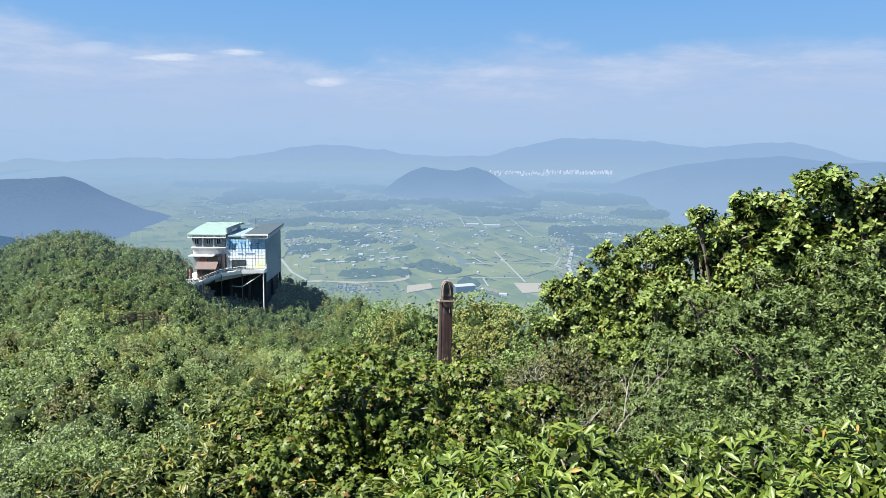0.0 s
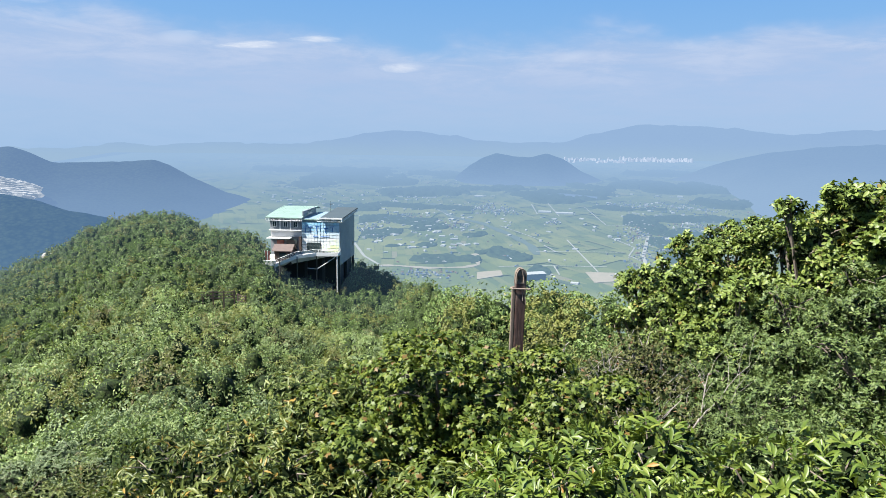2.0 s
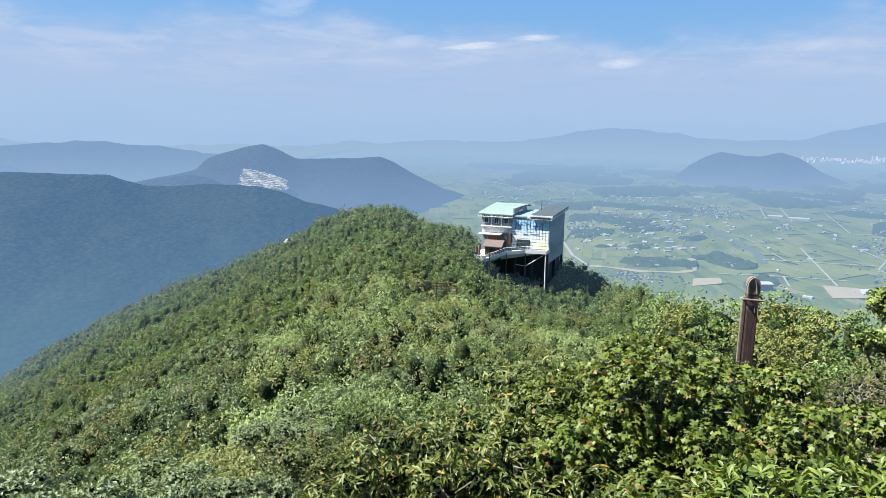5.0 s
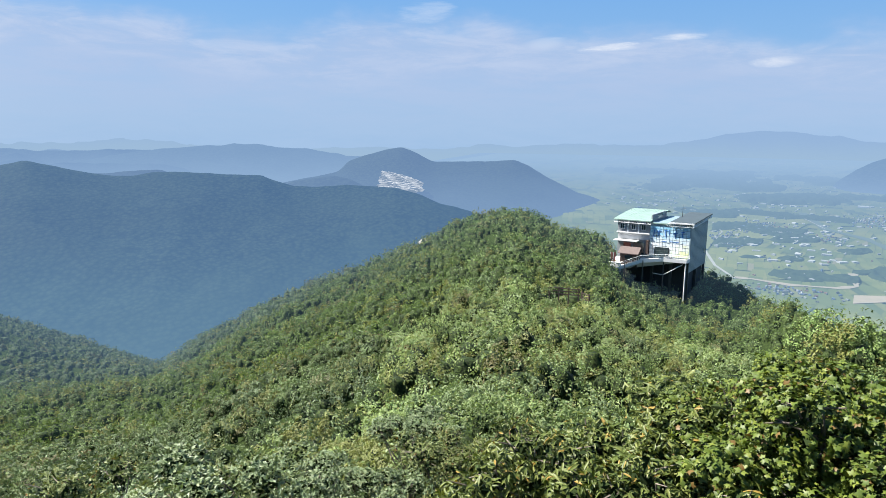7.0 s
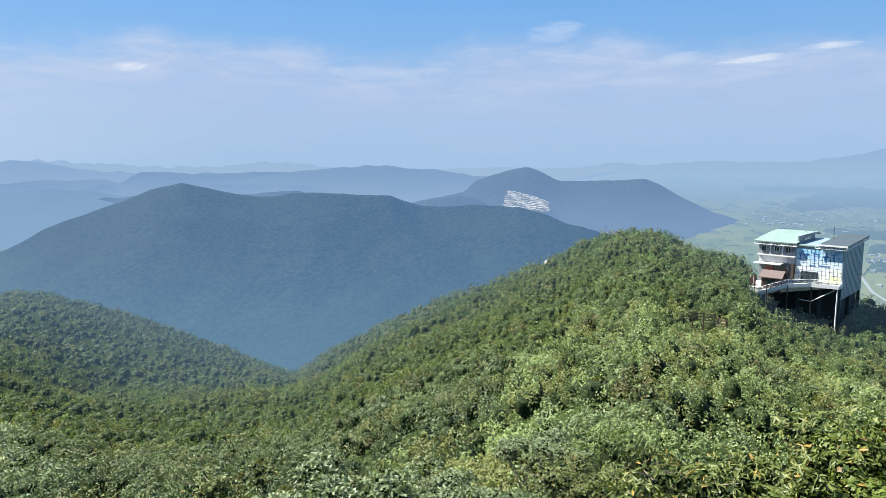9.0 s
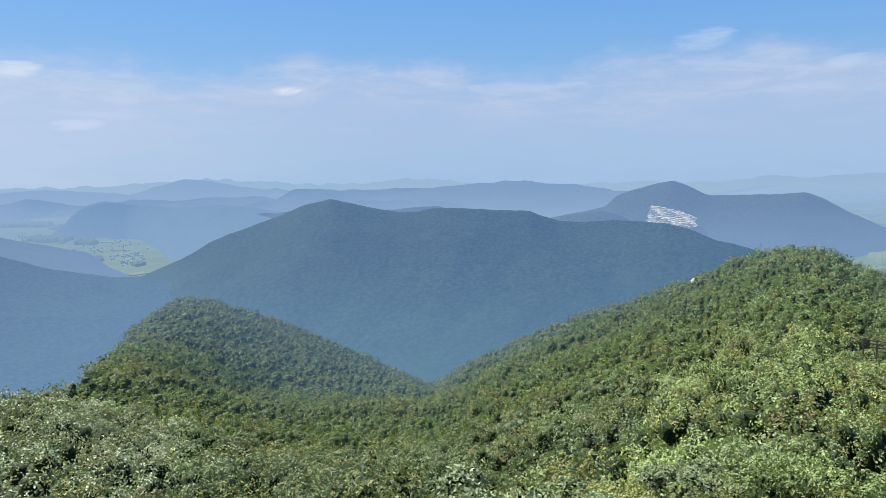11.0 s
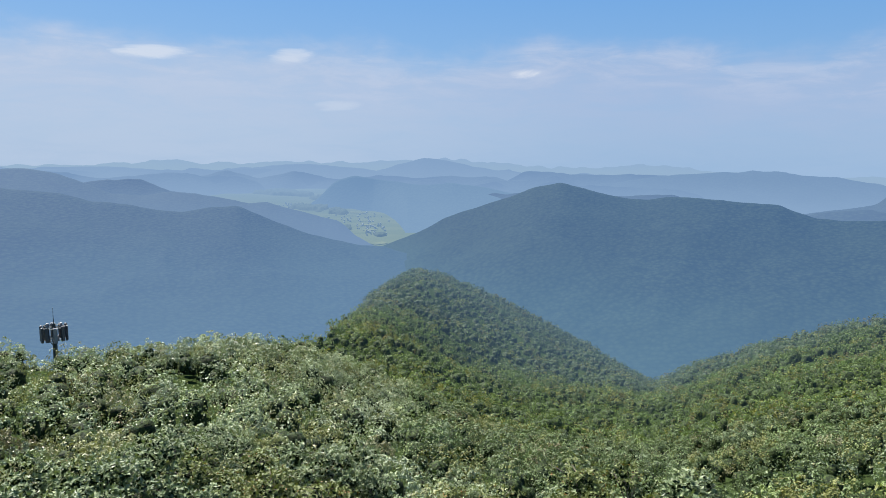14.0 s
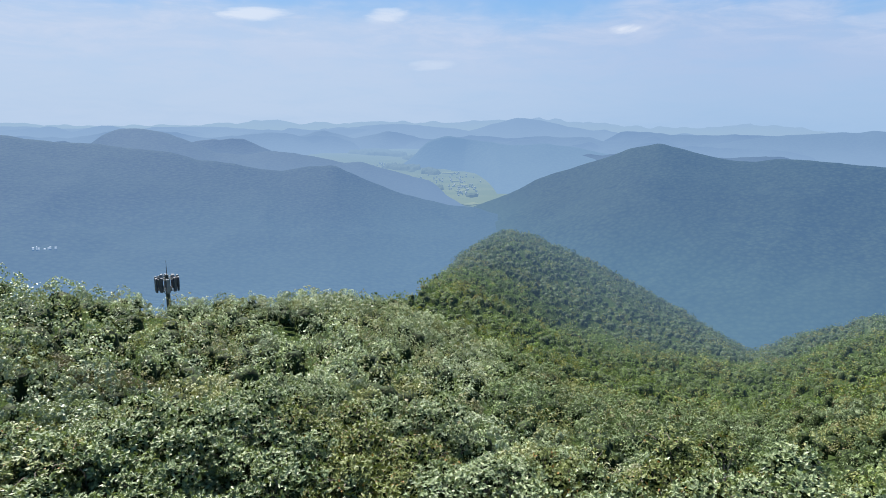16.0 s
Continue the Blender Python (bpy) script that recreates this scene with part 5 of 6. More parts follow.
SIZE = {"broad": 1.4, "maple": 1.9, "droop": 1.8, "narrow": 2.6, "small": 1.5, "yellow": 1.5, "oak": 3.4, "dry": 1.6}
PROTO = {
    "broad": shrub("broadleaf_shrub", "low shrub with broad bright green leaves in whorls", lm_rhodo, bark, "oblong", 0.078, 420, 8, 0.95, SIZE["broad"], 1, (42, 84), lumps=9, fat=(0.22, 0.42), inner=0.6, lift=0.7),
    "maple": shrub("maple_shrub", "young maple shrub with lobed green and reddish leaves", lm_maple, bark, "maple", 0.050, 1250, 5, 1.15, SIZE["maple"], 2, (30, 115), 0.4, lumps=12, fat=(0.18, 0.40), inner=0.55, lift=0.6),
    "droop": shrub("drooping_shrub", "shrub with long olive leaves, some turned yellow", lm_droop, bark, "long", 0.072, 760, 5, 1.1, SIZE["droop"], 3, (35, 110), 0.45, lumps=12, fat=(0.18, 0.40), inner=0.5),
    "narrow": shrub("feathery_shrub", "dense shrub with narrow feathery green leaves", lm_narrow, bark, "narrow", 0.055, 2100, 8, 1.6, SIZE["narrow"], 4, (45, 95), 0.15, lumps=34, limbs=10, fat=(0.13, 0.30), inner=0.6, lift=0.9),
    "small": shrub("scrub_bush", "dense bush with small glossy grey-green leaves", lm_small, bark, "small", 0.046, 1300, 8, 1.1, SIZE["small"], 5, (30, 90), lumps=18, limbs=12, fat=(0.16, 0.36), inner=0.6, lift=0.7),
    "yellow": shrub("yellowish_bush", "rounded bush with yellowish green leaves", lm_yellow, bark, "small", 0.045, 1100, 7, 1.15, SIZE["yellow"], 6, (30, 95), lumps=16, limbs=12, fat=(0.16, 0.36), inner=0.6, lift=0.7),
    "oak": shrub("oak_shrub", "stunted oak with leaves in tufts on crooked limbs", lm_oak, bark, "oak", 0.115, 560, 8, 1.6, SIZE["oak"], 7, (40, 90), 0.1, lumps=30, limbs=14, fat=(0.11, 0.26), inner=0.4, lift=0.6),
    "dry": shrub("dry_bush", "twiggy bush with sparse small brownish leaves", lm_dry, pale_bark, "small", 0.045, 900, 4, 1.1, SIZE["dry"], 8, (30, 95), lumps=12, limbs=14, fat=(0.2, 0.42)),
}
FIRST = set()


def plant(kind, az, r, top_el=None, scale=1.0, turn=0.0, ground=None, squash=1.0):
    """A shrub at a heading and distance; its top reaches the height angle given, or it just stands on the slope."""
    proto = PROTO[kind]
    h = TOP[proto.name.split(".")[0]] * scale * squash
    z = surface(az, r) - 0.5 if top_el is None else EYE_Z + r * math.tan(radians(top_el)) - h
    p = polar(az, r, z)
    m = Matrix.Translation(p) @ pose(0, 0, 0, 0, 0, turn) @ Matrix.Diagonal((scale, scale, scale * squash, 1))
    if kind not in FIRST:
        FIRST.add(kind)
        proto.matrix_basis = m
        proto["group"] = "shrubs on the summit"
        return proto
    return copy_thing(proto, m @ Matrix.Diagonal((1 / proto.scale.x, 1 / proto.scale.y, 1 / proto.scale.z, 1)))


rng = random.Random(4)
# right at the camera's feet
for az, r, el in ((0.2, 2.7, -23.3), (-5.3, 2.6, -21.8), (-10.4, 2.55, -21.8), (-15.4, 2.6, -23.2), (-2.3, 2.35, -27.3), (-8.4, 2.2, -27.3), (-13.4, 2.25, -28.3), (-19.4, 2.6, -25.7),
                  (-24.5, 2.7, -21.7), (-29.5, 2.6, -19.7), (-34.5, 2.6, -18.1), (-27.5, 2.3, -26.2), (-33.5, 2.2, -25.2), (-39.5, 2.5, -20.1), (-3.8, 2.5, -22.8), (-12.9, 2.45, -22.2), (-32.0, 2.45, -21.7), (-22.5, 2.4, -25.2), (-17.4, 2.3, -27.3)):
    plant("broad", az, r * 1.5, el + (0.8 if az < -20 else -0.6) + rng.uniform(-1.0, 1.0), rng.uniform(0.85, 1.1), rng.uniform(0, 360))
for az, r, el in ((7.8, 3.9, -15.9), (2.7, 3.7, -15.7), (-2.3, 3.8, -17.2), (5.8, 3.3, -20.3), (-0.3, 3.2, -20.8), (10.8, 3.6, -19.3)):
    plant("maple", az, r * 1.55, el + 0.8, rng.uniform(0.9, 1.1), rng.uniform(0, 360))
for az, r, el in ((12.8, 3.6, -18.8), (17.9, 3.6, -19.3), (21.9, 3.4, -20.8), (14.8, 3.0, -23.3), (19.9, 2.9, -24.9), (24.9, 3.1, -24.4), (9.8, 2.9, -24.8), (5.7, 2.7, -27.3), (27.4, 3.3, -25.4)):
    plant("droop", az, r * 1.5, el - 0.6, rng.uniform(0.85, 1.05), rng.uniform(0, 360))
# the tall scrub beside the path
for az, r, el in ((-19.9, 6.4, -11.6), (-23.4, 6.2, -9.7), (-27.4, 6.3, -7.5), (-31.4, 6.2, -5.7), (-35.5, 6, -4.1), (-21.4, 5.4, -14.7), (-25.9, 5.2, -13.1), (-30.5, 5.0, -11.6), (-35.0, 5, -9.1),
                  (-24.5, 4.6, -17.7), (-29.5, 4.4, -16.1), (-34.5, 4.3, -14.6), (-40.5, 5.5, -4.0)):
    plant("narrow", az, r * 1.65, el, rng.uniform(0.9, 1.15), rng.uniform(0, 360))
for az, r, el, s in ((-15.8, 7.6, -5.7, 0.6), (-17.8, 7.4, -5.6, 0.55), (-20.4, 7.2, -5.0, 0.7), (-23.0, 7.0, -3.1, 0.8), (-25.4, 7.2, -2.2, 0.8), (-27.6, 7.0, -1.6, 0.85),
                     (-29.8, 6.9, -0.4, 0.9), (-32.8, 6.8, -1.0, 0.9), (-35.4, 6.6, -0.4, 0.9), (-13.1, 7.4, -8.1, 0.75), (-15.4, 6.9, -8.9, 0.75), (-11.5, 8.2, -10.2, 0.7), (-17.8, 6.7, -9.3, 0.7),
                     (-39.5, 6.5, -1.0, 0.9), (-16.6, 5.6, -14.2, 0.42), (-20.9, 6.8, -8.1, 0.75), (-24.4, 6.9, -5.9, 0.8), (-28.4, 6.9, -4.5, 0.85), (-14.0, 6.4, -11.7, 0.6)):
    plant("oak", az, r * 1.7, el, s, rng.uniform(0, 360))
for az, r, el in ((-20.4, 4.3, -17.2), (-23.5, 3.8, -19.7), (-18.4, 4.0, -20.2), (-16.4, 5.2, -15.2)):
    plant("narrow", az, r * 1.7, el - 1.0, rng.uniform(0.5, 0.65), rng.uniform(0, 360))
for az, r, el in ((-6.3, 5.6, -14.7), (-9.8, 5.4, -15.2), (-8.3, 4.6, -18.2), (27.9, 5, -23.4)):
    plant("dry", az, r * 1.6, el, rng.uniform(0.9, 1.2), rng.uniform(0, 360))
# middle distance
for i in range(16):
    az = -11 + 40 * i / 15 + rng.uniform(-1, 1)
    kind = ("droop", "dry", "narrow", "droop")[i % 4]
    plant(kind, az, rng.uniform(8, 15), None, rng.uniform(0.6, 0.9) * {"narrow": 0.5, "droop": 0.7}.get(kind, 0.9), rng.uniform(0, 360), squash=0.75)
for i in range(20):
    az = 24 + 94 * (i + rng.random()) / 20
    r = 5.6 + 10 * rng.random() ** 1.2
    plant(rng.choice(("small", "small", "small", "yellow")), az, r, None, rng.uniform(0.8, 1.25), rng.uniform(0, 360), squash=rng.uniform(0.75, 1.0))

# the clumps below the camera on the side of the mast
for kind, az, r, el, k in (("small", 108.4, 8.6, -22.1, 1.3), ("small", 104.4, 8.2, -23.1, 1.25), ("small", 100.3, 9, -21.8, 1.3), ("small", 96.7, 7.6, -25.6, 1.1), ("small", 111.0, 7.2, -26.7, 1.2), ("small", 105.8, 6.6, -28.7, 1.1),
                           ("small", 101.3, 6.8, -28.7, 1.1), ("small", 114.0, 8.2, -22.1, 1.3), ("yellow", 88.0, 8.4, -25.0, 1.2), ("yellow", 84.4, 7.8, -27.5, 1.0), ("yellow", 91.1, 9.4, -23.0, 1.15), ("yellow", 93.6, 8.2, -26.1, 1.0),
                           ("small", 79.9, 7.6, -27.4, 1.0), ("yellow", 74.8, 7.8, -26.8, 1.1), ("small", 69.7, 7.2, -28.2, 1.0), ("small", 63.6, 7.4, -28.1, 1.0), ("yellow", 57.7, 7.4, -27.9, 1.0), ("small", 51.8, 7.2, -27.2, 1.0), ("small", 45.0, 7.0, -26.9, 1.0)):
    plant(kind, az, r, el, k, rng.uniform(0, 360))

# bleached bare branches in the dark hollow
for az, r, el, s in ((-11.9, 4.6, -17.2, 5), (-14.9, 4.7, -18.7, 9)):
    q = random.Random(s)
    r *= 1.7
    base = polar(az, r, EYE_Z + r * math.tan(radians(el)) - 1.2)
    ob = thing("bare_branch", "crooked bleached bare branches among the shrubs", "branch", Matrix.Translation(base))
    bm = bmesh.new()

    def grow(a, way, length, rad, depth):
        for k in range(4):
            way = (way + Vector((q.uniform(-1, 1), q.uniform(-1, 1), q.uniform(-0.6, 0.9))) * 0.38).normalized()
            b = a + way * length / 4
            rod(a, b, rad, rad * 0.85, 6, bm)
            a, rad = b, rad * 0.85
            if depth and k > 0:
                grow(a, (way + Vector((q.uniform(-1, 1), q.uniform(-1, 1), q.uniform(-0.2, 1))) * 0.9).normalized(), length * 0.55, rad * 0.6, depth - 1)
    for k in range(3):
        grow(Vector((q.uniform(-0.2, 0.2), q.uniform(-0.1, 0.1), -0.2)), Vector((q.uniform(-0.8, 0.8), -0.2, 1)).normalized(), 1.2, 0.019, 2)
    part("branch_framework", bm, pale_bark, ob)

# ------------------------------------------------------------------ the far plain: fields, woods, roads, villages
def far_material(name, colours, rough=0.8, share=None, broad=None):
    """A material of the far plain: colours picked piece by piece, haze painted over them as glow."""
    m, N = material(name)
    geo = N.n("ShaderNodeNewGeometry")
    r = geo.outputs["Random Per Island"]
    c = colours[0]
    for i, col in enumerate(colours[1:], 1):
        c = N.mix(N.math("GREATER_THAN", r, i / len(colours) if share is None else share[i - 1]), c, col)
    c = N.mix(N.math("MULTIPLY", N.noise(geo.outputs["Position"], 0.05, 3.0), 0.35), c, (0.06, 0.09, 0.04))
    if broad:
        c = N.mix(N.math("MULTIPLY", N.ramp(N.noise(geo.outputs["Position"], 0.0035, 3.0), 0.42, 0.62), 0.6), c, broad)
    finish(N, c, rough, spec=0.1, glow=plain_haze_glow(N))
    return m


def on_plain(az, el, lift=0.0):
    r = plain_r(el)
    return polar(az, r, plain_z(r) + lift)


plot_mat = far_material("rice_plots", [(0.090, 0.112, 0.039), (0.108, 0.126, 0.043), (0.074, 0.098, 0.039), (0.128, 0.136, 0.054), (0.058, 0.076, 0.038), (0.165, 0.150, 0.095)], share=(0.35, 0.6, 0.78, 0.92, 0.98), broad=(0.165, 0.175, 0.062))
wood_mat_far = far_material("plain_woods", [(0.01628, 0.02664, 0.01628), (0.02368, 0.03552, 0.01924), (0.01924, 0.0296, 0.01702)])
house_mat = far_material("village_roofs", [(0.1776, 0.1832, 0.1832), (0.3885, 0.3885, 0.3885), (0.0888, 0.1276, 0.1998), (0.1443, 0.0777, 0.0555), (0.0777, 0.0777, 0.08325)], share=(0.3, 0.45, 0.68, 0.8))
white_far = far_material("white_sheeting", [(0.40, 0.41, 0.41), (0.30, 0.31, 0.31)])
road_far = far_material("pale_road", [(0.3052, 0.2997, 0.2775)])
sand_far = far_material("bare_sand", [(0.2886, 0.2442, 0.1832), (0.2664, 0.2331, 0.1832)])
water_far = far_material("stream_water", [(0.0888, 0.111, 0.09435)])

rng = np.random.default_rng(12)
# plots of the fields, in blocks laid out at differing angles
V, count = [], 0
for bi in range(-19, 17):
    for bj in range(0, 26):
        cx, cy = bi * 180 + rng.uniform(-20, 20), bj * 180 + rng.uniform(-20, 20)
        r0, a0 = math.hypot(cx, cy), math.degrees(math.atan2(-cx, cy))
        if not ((1300 < r0 < 4500 and -22 < a0 < 26) or (2150 < r0 < 2900 and 77.5 < a0 < 84)):
            continue
        ang = 0.35 * math.sin(bi * 0.9) + 0.25 * math.cos(bj * 1.3) + 0.3
        ca, sa = math.cos(ang), math.sin(ang)
        u = -88.0
        while u < 84:
            du = rng.uniform(14, 34)
            v = -88.0
            while v < 80:
                dv = rng.uniform(35, 95)
                q = [(u + 0.3, v + 0.3), (u + du, v + 0.3), (u + du, v + dv), (u + 0.3, v + dv)]
                pts = []
                for a, b in q:
                    x, y = cx + a * ca - b * sa, cy + a * sa + b * ca
                    pts.append((x, y, plain_z(math.hypot(x, y)) + 1.9))
                ok = cy > 2000 or abs(a0) < 30 or all(abs(math.degrees(math.atan2(-p[0], p[1])) - np.interp(math.hypot(p[0], p[1]), (2200, 2420, 2650), (81.0, 81.6, 82.6))) < np.interp(math.hypot(p[0], p[1]), (2200, 2420, 2650), (1.3, 1.1, 0.7)) for p in pts)
                if ok and rng.random() > 0.10:
                    V.append(pts)
                v += dv + 0.3
            u += du + 0.3
V = np.array(V)
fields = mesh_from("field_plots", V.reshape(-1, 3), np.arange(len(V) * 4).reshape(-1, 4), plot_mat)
tagged(fields, "patchwork of green rice plots on the plain", "fields", kind="stuff")


def far_wood_patch(az, el, half_az, half_el, seed, height=8):
    """A straggling strip of woodland on the plain."""
    n, m = 60, 22
    a, e = np.meshgrid(np.linspace(-1, 1, n), np.linspace(-1, 1, m), indexing="ij")
    A, E = az + a * half_az, el + e * half_el + 0.35 * half_el * np.sin(a * 2.5 + seed)
    r = PLAIN_H / (PLAIN_RISE - np.tan(np.radians(E)))
    X, Y = -r * np.sin(np.radians(A)), r * np.cos(np.radians(A))
    inside = 1 - (a * a + e * e) + 1.5 * fnoise(X / 70 + seed, Y / 110, 4, seed)
    lift = np.clip(inside * 3, -1, 1) * height * (0.7 + 0.5 * fnoise(X / 14, Y / 14, 2, seed + 3))
    lift = np.where((np.abs(a) > 0.97) | (np.abs(e) > 0.95), -6, lift)
    ob = mesh_from("woodland", np.stack([X, Y, EYE_Z - PLAIN_H + PLAIN_RISE * r + lift], -1).reshape(-1, 3), grid_faces(n, m), wood_mat_far, True)
    return tagged(ob, "dark hazy strip of woodland on the plain", "woodland", "woods on the plain", "stuff")


for i, (az, el, ha, he) in enumerate(((5.80, -9.71, 3.4, 0.42), (3.46, -7.63, 1.6, 0.25), (0.06, -9.18, 2.0, 0.5), (9.44, -6.59, 3.4, 0.4), (12.67, -3.18, 5.0, 0.6), (7.43, -4.26, 4.2, 0.4), (7.22, -7.14, 2.0, 0.3), (-3.86, -4.18, 4.6, 0.6),
                                      (-12.52, -3.20, 5.4, 0.5), (-10.92, -6.33, 1.9, 0.65), (-12.13, -8.04, 2.2, 0.6), (-2.46, -10.59, 1.0, 0.4), (-14.34, -5.72, 3.6, 0.3), (16.89, -3.59, 3.0, 0.3), (-16.86, -4.40, 3.0, 0.3),
                                      (4.40, -2.75, 4.4, 0.3), (-13.53, -2.30, 5.0, 0.25), (5.41, -5.47, 3.0, 0.22), (1.95, -9.08, 1.1, 0.2), (10.84, -7.61, 1.8, 0.35), (-9.51, -5.08, 3.0, 0.2), (86.5, -4.5, 1.6, 0.25), (84.0, -4.8, 0.9, 0.22), (88.5, -3.3, 2.5, 0.2), (83.4, -6.1, 0.5, 0.3), (85.0, -3.6, 1.6, 0.14), (80.6, -6.6, 0.5, 0.14), (15.39, -2.38, 6.0, 0.25),
                                      (8.84, -5.28, 3.2, 0.22), (-13.84, -7.03, 2.8, 0.3), (-13.35, -9.05, 1.9, 0.4), (8.33, -8.60, 2.6, 0.2), (1.26, -3.74, 3.5, 0.2), (-7.28, -3.42, 3.0, 0.2), (13.37, -5.40, 2.6, 0.3))):
    far_wood_patch(az, el, ha, he, 60 + i, 9 if el < -5 else 16)


def ribbon(name, label, pts, width, mat, lift=3.4, wobble=0.0):
    """A road or stream lying on the plain through the given headings and height angles."""
    P = [on_plain(a, e) for a, e in pts]
    fine = []
    for a, b in zip(P, P[1:]):
        n = max(2, int((b - a).length / 40))
        fine += [a.lerp(b, i / n) for i in range(n)]
    fine.append(P[-1])
    L, R = [], []
    for i, p in enumerate(fine):
        d = (fine[min(i + 1, len(fine) - 1)] - fine[max(i - 1, 0)])
        nrm = Vector((-d.y, d.x, 0)).normalized() * width / 2 * (1 + wobble * math.sin(i * 2.1))
        for side, k in ((L, 1), (R, -1)):
            q = p + nrm * k
            side.append((q.x, q.y, plain_z(math.hypot(q.x, q.y)) + lift))
    v = np.array(L + R)
    n = len(L)
    f = np.array([(i, i + 1, n + i + 1, n + i) for i in range(n - 1)])
    return tagged(mesh_from(name, v, f, mat), label, "road" if "road" in name else "stream", kind="structure")


for pts, w in ((((-4.67, -7.86), (-7.30, -10.37)), 7), (((-2.15, -8.92), (-9.41, -8.65)), 6), (((-2.76, -8.37), (-3.77, -8.87)), 7), (((-5.93, -5.08), (-7.80, -6.54)), 6), (((-3.00, -4.90), (-3.96, -5.94)), 7),
               (((-1.64, -4.99), (-2.15, -5.80)), 7), (((-11.12, -7.24), (-10.83, -8.85), (-11.23, -9.96), (-10.53, -11.07)), 16), (((-8.30, -7.55), (-10.12, -8.25), (-9.72, -8.91), (-10.62, -9.26)), 7),
               (((0.95, -10.29), (-2.86, -10.08), (-8.00, -9.92)), 6), (((13.16, -8.43), (12.34, -9.53), (10.83, -10.43)), 12), (((12.76, -6.16), (12.00, -6.91), (12.55, -7.42)), 7), (((0.95, -6.86), (-2.25, -7.86)), 6),
               (((-7.80, -6.54), (-9.61, -6.44), (-9.51, -5.33)), 5), (((-3.67, -10.03), (-4.17, -10.78)), 6), (((9.34, -5.18), (6.73, -5.37), (5.00, -6.18)), 5)):
    ribbon("road", "pale road across the rice fields", pts, w * 0.6, road_far)
ribbon("river", "sandy riverbed winding through the fields", ((10.83, -10.33), (9.72, -10.33), (7.01, -10.52), (3.86, -10.41), (2.65, -10.15), (2.96, -9.29), (1.75, -9.08), (0.65, -8.88)), 15, sand_far, 3.0, 0.5)
ribbon("river", "dark stream across the plain", ((6.63, -5.07), (5.00, -6.18), (2.46, -6.67), (0.06, -7.57), (-1.75, -8.47), (-2.25, -9.17)), 24, water_far, 2.9, 0.3)


def patch(name, label, corners, mat, lift=3.2):
    v = np.array([on_plain(a, e, lift) for a, e in corners])
    low = v - (0, 0, 3)
    n = len(v)
    bm = bmesh.new()
    up = [bm.verts.new(p) for p in v]
    lo = [bm.verts.new(p) for p in low]
    bm.faces.new(up)
    for i in range(n):
        bm.faces.new((lo[i], lo[(i + 1) % n], up[(i + 1) % n], up[i]))
    ob = part(name, bm, mat)
    return tagged(ob, label, "ground", kind="structure")


patch("bare_ground", "bare sandy building plot on the plain", ((-6.29, -10.43), (-8.61, -10.37), (-9.42, -10.97), (-7.10, -11.28)), sand_far)
patch("bare_ground", "pale strip of cleared ground", ((-8.66, -10.44), (-9.72, -10.27), (-9.97, -10.57), (-8.91, -10.77)), white_far, 3.6)
patch("bare_ground", "pale strip of cleared ground", ((2.75, -10.80), (0.75, -10.59), (0.55, -11.00), (2.75, -11.41)), sand_far)


def houses(name, label, spots, mat, seed, size=(3.0, 7.5)):
    """Small pitched houses, all in one mesh: heading, height angle, spread of both, how many."""
    q = np.random.default_rng(seed)
    V, F = [], []
    for az, el, sa, se, n in spots:
        for _ in range(int(n * 1.15)):
            c = on_plain(az + q.normal(0, sa), min(-1.35, el + q.normal(0, se)), 2.0)
            w, d, h = q.uniform(*size), q.uniform(*size) * 0.7, q.uniform(1.5, 3.2)
            t = q.uniform(0, 3.14)
            ca, sn = math.cos(t), math.sin(t)
            k = len(V)
            for x, y, z in ((-w, -d, -3), (w, -d, -3), (w, d, -3), (-w, d, -3), (-w, -d, h), (w, -d, h), (w, d, h), (-w, d, h), (-w, 0, h * 1.5), (w, 0, h * 1.5)):
                V.append((c.x + (x * ca - y * sn) / 2, c.y + (x * sn + y * ca) / 2, c.z + z))
            for f in ((0, 1, 5, 4), (1, 2, 6, 5), (2, 3, 7, 6), (3, 0, 4, 7), (4, 5, 9, 8), (7, 8, 9, 6), (4, 8, 7, 7), (5, 6, 9, 9)):
                F.append(tuple(k + i for i in f))
    mesh = bpy.data.meshes.new(name)
    mesh.from_pydata(V, [], [tuple(dict.fromkeys(f)) for f in F])
    mesh.materials.append(mat)
    return tagged(new(name, mesh), label, "houses", kind="stuff")


houses("village", "village houses with white, blue and grey roofs", ((11.44, -7.51, 0.7, 0.35, 120), (9.24, -6.29, 1.1, 0.25, 120), (2.46, -5.36, 1.0, 0.2, 110), (0.65, -5.65, 0.8, 0.15, 70), (7.01, -11.02, 1.6, 0.18, 90), (4.69, -6.93, 0.8, 0.12, 45),
                                                                   (-10.32, -7.04, 0.8, 0.45, 110), (-12.23, -7.74, 1.0, 0.45, 110), (-9.30, -4.82, 1.3, 0.12, 70), (-13.84, -4.91, 2.2, 0.25, 150), (-15.05, -6.52, 1.4, 0.4, 130), (-3.56, -6.45, 0.4, 0.1, 30),
                                                                   (-13.95, -8.34, 1.5, 0.5, 110), (-0.03, -3.13, 1.0, 0.1, 40), (5.32, -3.36, 3.5, 0.4, 60), (13.88, -4.40, 3.0, 0.6, 60), (-10.83, -9.46, 0.5, 0.6, 60), (-12.95, -9.96, 1.0, 0.7, 60), (0.16, -9.58, 0.5, 0.1, 20),
                                                                   (-1.24, -8.17, 8, 1.6, 60)), house_mat, 5)
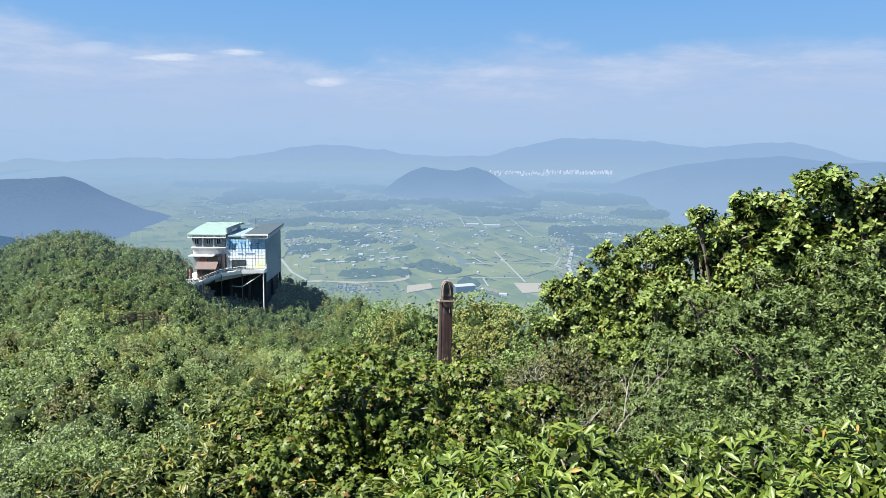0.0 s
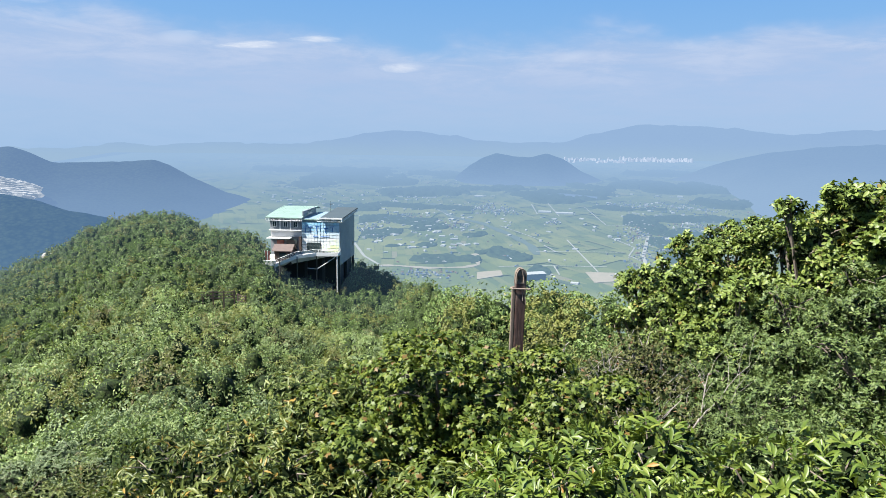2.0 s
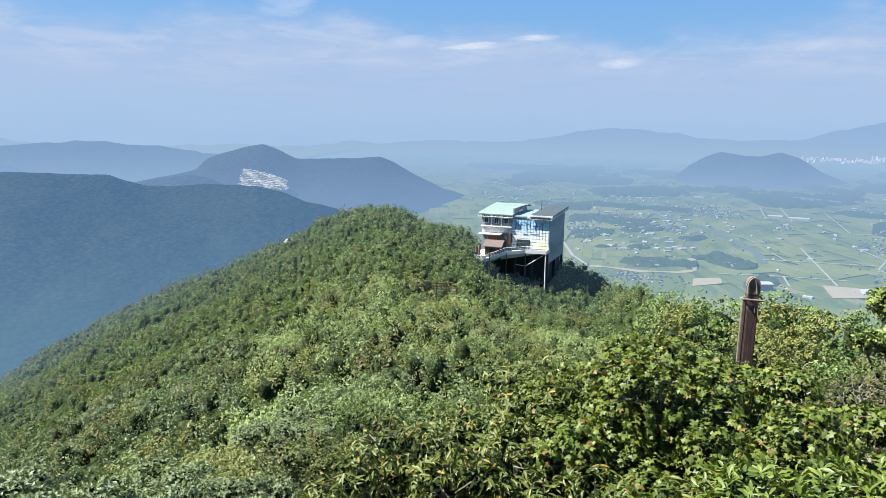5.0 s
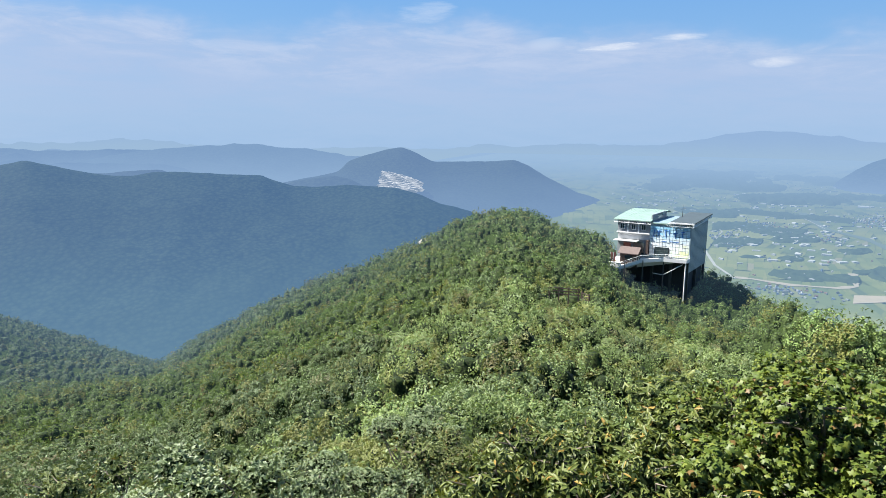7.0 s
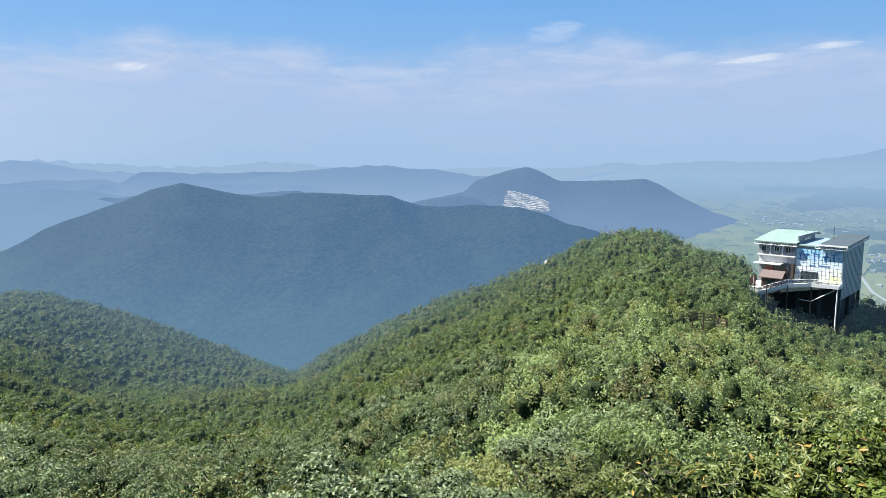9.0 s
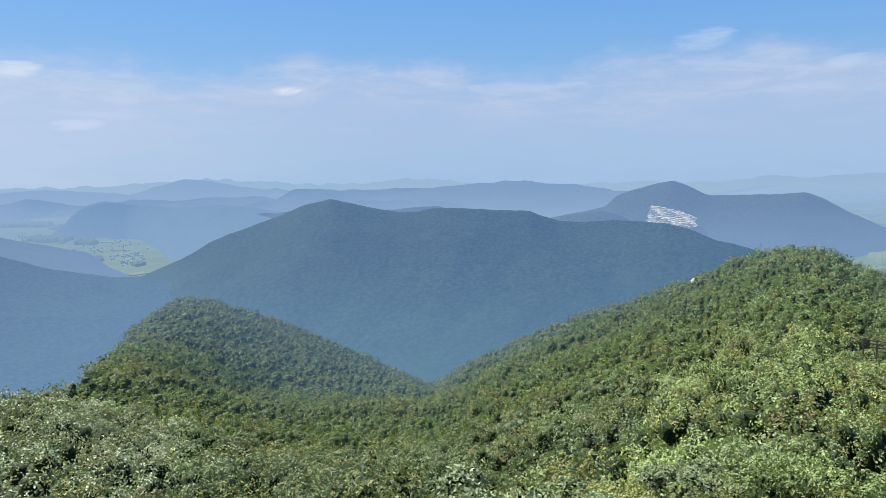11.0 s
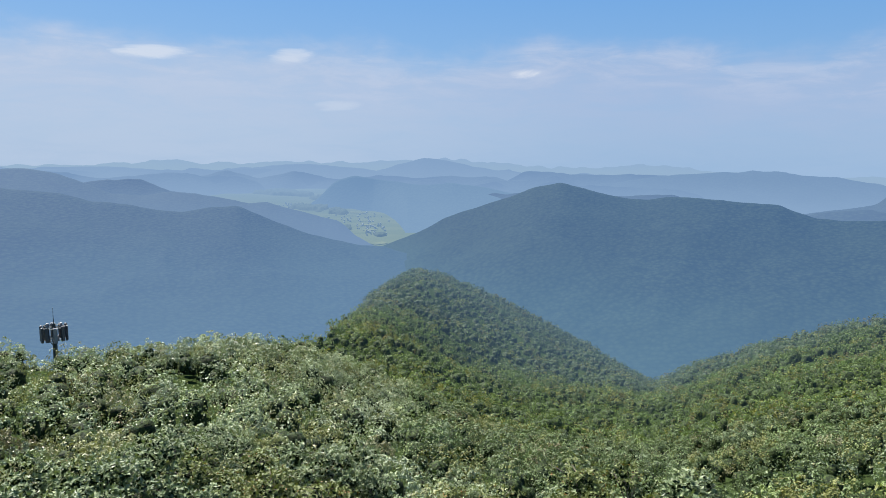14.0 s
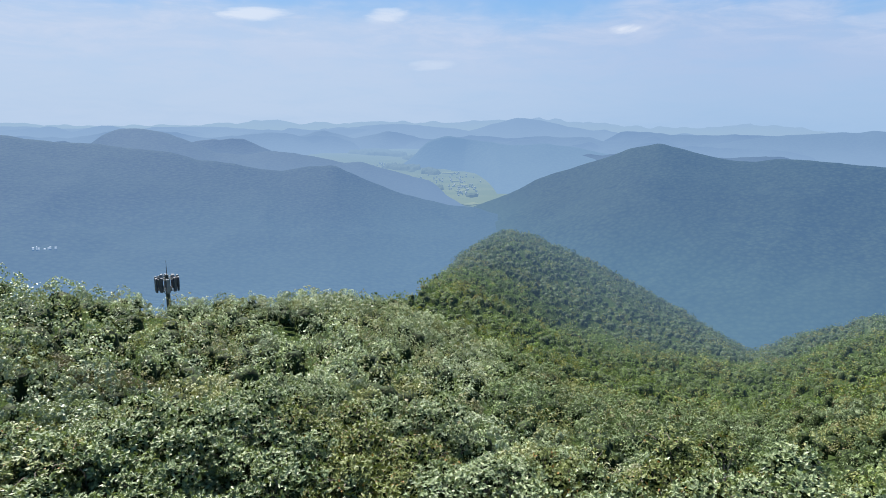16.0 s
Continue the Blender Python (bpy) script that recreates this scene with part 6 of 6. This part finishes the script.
houses("greenhouse_rows", "long white greenhouses and sheds among the fields", ((7.82, -7.79, 3.0, 0.9, 70), (2.76, -6.16, 4.0, 0.8, 40), (-12.33, -5.52, 2.6, 0.7, 60), (9.84, -4.78, 3.5, 0.5, 50), (-5.28, -7.66, 3.0, 1.5, 14), (17.90, -4.70, 1.5, 0.5, 20)), white_far, 6, (5, 22))
houses("valley_village", "village houses in the side valley", ((81.6, -5.9, 0.8, 0.5, 60), (83.6, -5.2, 0.5, 0.25, 14), (88.0, -4.25, 0.5, 0.12, 22), (74.44, -4.45, 0.25, 0.05, 5), (113.72, -10.07, 0.4, 0.1, 0)), white_far, 7, (3, 8))
for az, el, w, d in ((-2.75, -5.62, 46, 18), (-4.37, -5.69, 60, 20), (2.77, -4.45, 34, 12), (-13.33, -4.01, 22, 12)):
    c = on_plain(az, el, 3)
    shed = thing("greenhouse", "long white greenhouse on the plain", "greenhouse", pose(c.x, c.y, c.z, 0, 0, az))
    bm = bmesh.new()
    prof = [(-d / 2, -2), (-d / 2, 3), (-d / 4, 5), (0, 6), (d / 4, 5), (d / 2, 3), (d / 2, -2)]
    a = [bm.verts.new((-w / 2, y, z)) for y, z in prof]
    b = [bm.verts.new((w / 2, y, z)) for y, z in prof]
    for i in range(6):
        bm.faces.new((a[i], b[i], b[i + 1], a[i + 1]))
    bm.faces.new(a)
    bm.faces.new(b[::-1])
    part("cover", bm, white_far, shed)
# the white-roofed hall beyond the brow
c = on_plain(-2.01, -11.19, 2)
hall_w = thing("sports_hall", "hall with a white curved roof below the brow", "hall", pose(c.x, c.y, c.z, 0, 0, 25))
bm = bmesh.new()
prof = [(-15 + 30 * i / 10, 12 + 5 * math.sin(math.pi * (0.15 + 0.7 * i / 10))) for i in range(11)]
a = [bm.verts.new((-26, y, z)) for y, z in prof]
b = [bm.verts.new((26, y, z)) for y, z in prof]
for i in range(10):
    bm.faces.new((a[i], b[i], b[i + 1], a[i + 1]))
roof = part("roof", bm, white_far, hall_w, "white curved roof")
part("wall", box(-25, 25, -14.5, 14.5, -10, 14), house_mat, hall_w)
# the town of tall flats at the far side of the plain
q = random.Random(3)
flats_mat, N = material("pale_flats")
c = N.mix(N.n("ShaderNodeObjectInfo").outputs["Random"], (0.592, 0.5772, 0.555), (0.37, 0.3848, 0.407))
# fixed blue glow mixed over the pale walls, painted as haze
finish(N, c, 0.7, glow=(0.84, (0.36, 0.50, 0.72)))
proto = None
for i in range(110):
    az = -3.85 - 10.25 * (i + q.random()) / 110
    c = on_plain(az, -1.17 - 0.3 * q.random() * (1 if az > -9 else 0.4), 0)
    h = q.uniform(5, 15) if az > -8.5 else q.uniform(10, 26)
    bm = box(-q.uniform(3, 9), q.uniform(3, 9), -6, 6, -5, h)
    box(-3, 3, -3, 3, h, h + 3, bm=bm)
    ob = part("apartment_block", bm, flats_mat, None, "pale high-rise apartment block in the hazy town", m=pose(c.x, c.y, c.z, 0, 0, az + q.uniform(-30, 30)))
    tagged(ob, "", "building", "apartment blocks")

# a few pale buildings low on the mountain across the valley
q = random.Random(21)
for i in range(7):
    az = 113.7 + (i - 3) * 0.24 + q.uniform(-0.08, 0.08)
    c = polar(az, 958, EYE_Z + 958 * math.tan(radians(-10.05 + q.uniform(-0.12, 0.12))))
    bm = box(-q.uniform(0.6, 1.5), q.uniform(0.6, 1.5), -2, 2, -3, q.uniform(-0.8, 0.6), 0.05)
    ob = part("house", bm, flats_mat, None, "small pale house on the wooded mountainside", m=pose(c.x, c.y, c.z, 0, 0, az))
    tagged(ob, "", "house", "houses on the mountainside")

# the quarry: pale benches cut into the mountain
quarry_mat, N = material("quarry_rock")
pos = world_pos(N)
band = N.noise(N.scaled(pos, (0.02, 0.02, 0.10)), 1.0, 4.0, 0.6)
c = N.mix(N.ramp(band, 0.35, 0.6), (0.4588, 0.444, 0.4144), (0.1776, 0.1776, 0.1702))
# glow mixed over the rock paints the distant haze on it
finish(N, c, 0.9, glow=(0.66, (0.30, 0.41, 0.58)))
quarry = thing("quarry", "pale terraced quarry face on the mountainside", "quarry", Matrix.Identity(4))
q = random.Random(8)
for k in range(9):
    u = k / 8
    a_left, a_right = 39.95 - 0.45 * u + 0.12 * q.uniform(-1, 1), 36.2 + 0.5 * u * u - (0.9 * u if k < 6 else 0.1) + 0.35 * q.uniform(-1, 1)
    bm = bmesh.new()
    rows = []
    for i in range(25):
        az = a_left + (a_right - a_left) * i / 24
        r = 2330 + 24 * k + 6 * math.sin(i * 0.6 + k)
        el = -4.02 + 1.28 * u - 0.60 * (i / 24) * (0.55 + 0.45 * u) + 0.035 * q.uniform(-1, 1)
        z0 = EYE_Z + r * math.tan(radians(el))
        ends = math.sin(math.pi * i / 24) ** 0.35
        rows.append([bm.verts.new(polar(az, r + d, z0 + h * ends)) for d, h in ((0, -14), (4, q.uniform(3.0, 5.5)), (20, q.uniform(4.0, 6.0)), (24, -14))])
    for a, b in zip(rows, rows[1:]):
        for j in range(3):
            bm.faces.new((a[j], a[j + 1], b[j + 1], b[j]))
    bmesh.ops.recalc_face_normals(bm, faces=bm.faces)
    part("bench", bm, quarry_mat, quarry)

# rocks that break through the scrub on the ridge
rock_mat = plain_material("pale_granite", (0.19, 0.185, 0.172), 0.9, vary=0.35, scale=0.8)
for az, el, r, s in ((35.99, -8.52, 224, 1.6), (35.73, -8.57, 224, 1.1), (35.18, -8.17, 222, 0.8)):
    bm = bmesh.new()
    bmesh.ops.create_icosphere(bm, subdivisions=3, radius=s)
    for v in bm.verts:
        v.co *= 1 + 0.35 * noise.noise(v.co * 0.9 + Vector((az * 7, 0, 0))) + 0.12 * noise.noise(v.co * 2.6)
        v.co.z *= 0.8
    ob = part("rock_outcrop", bm, rock_mat, None, "pale granite outcrop on the wooded ridge", m=pose(*polar(az, r, EYE_Z + r * math.tan(radians(el)) - 0.3 * s), 0, 0, az * 40))
    tagged(ob, "", "rock", "rocks on the ridge")
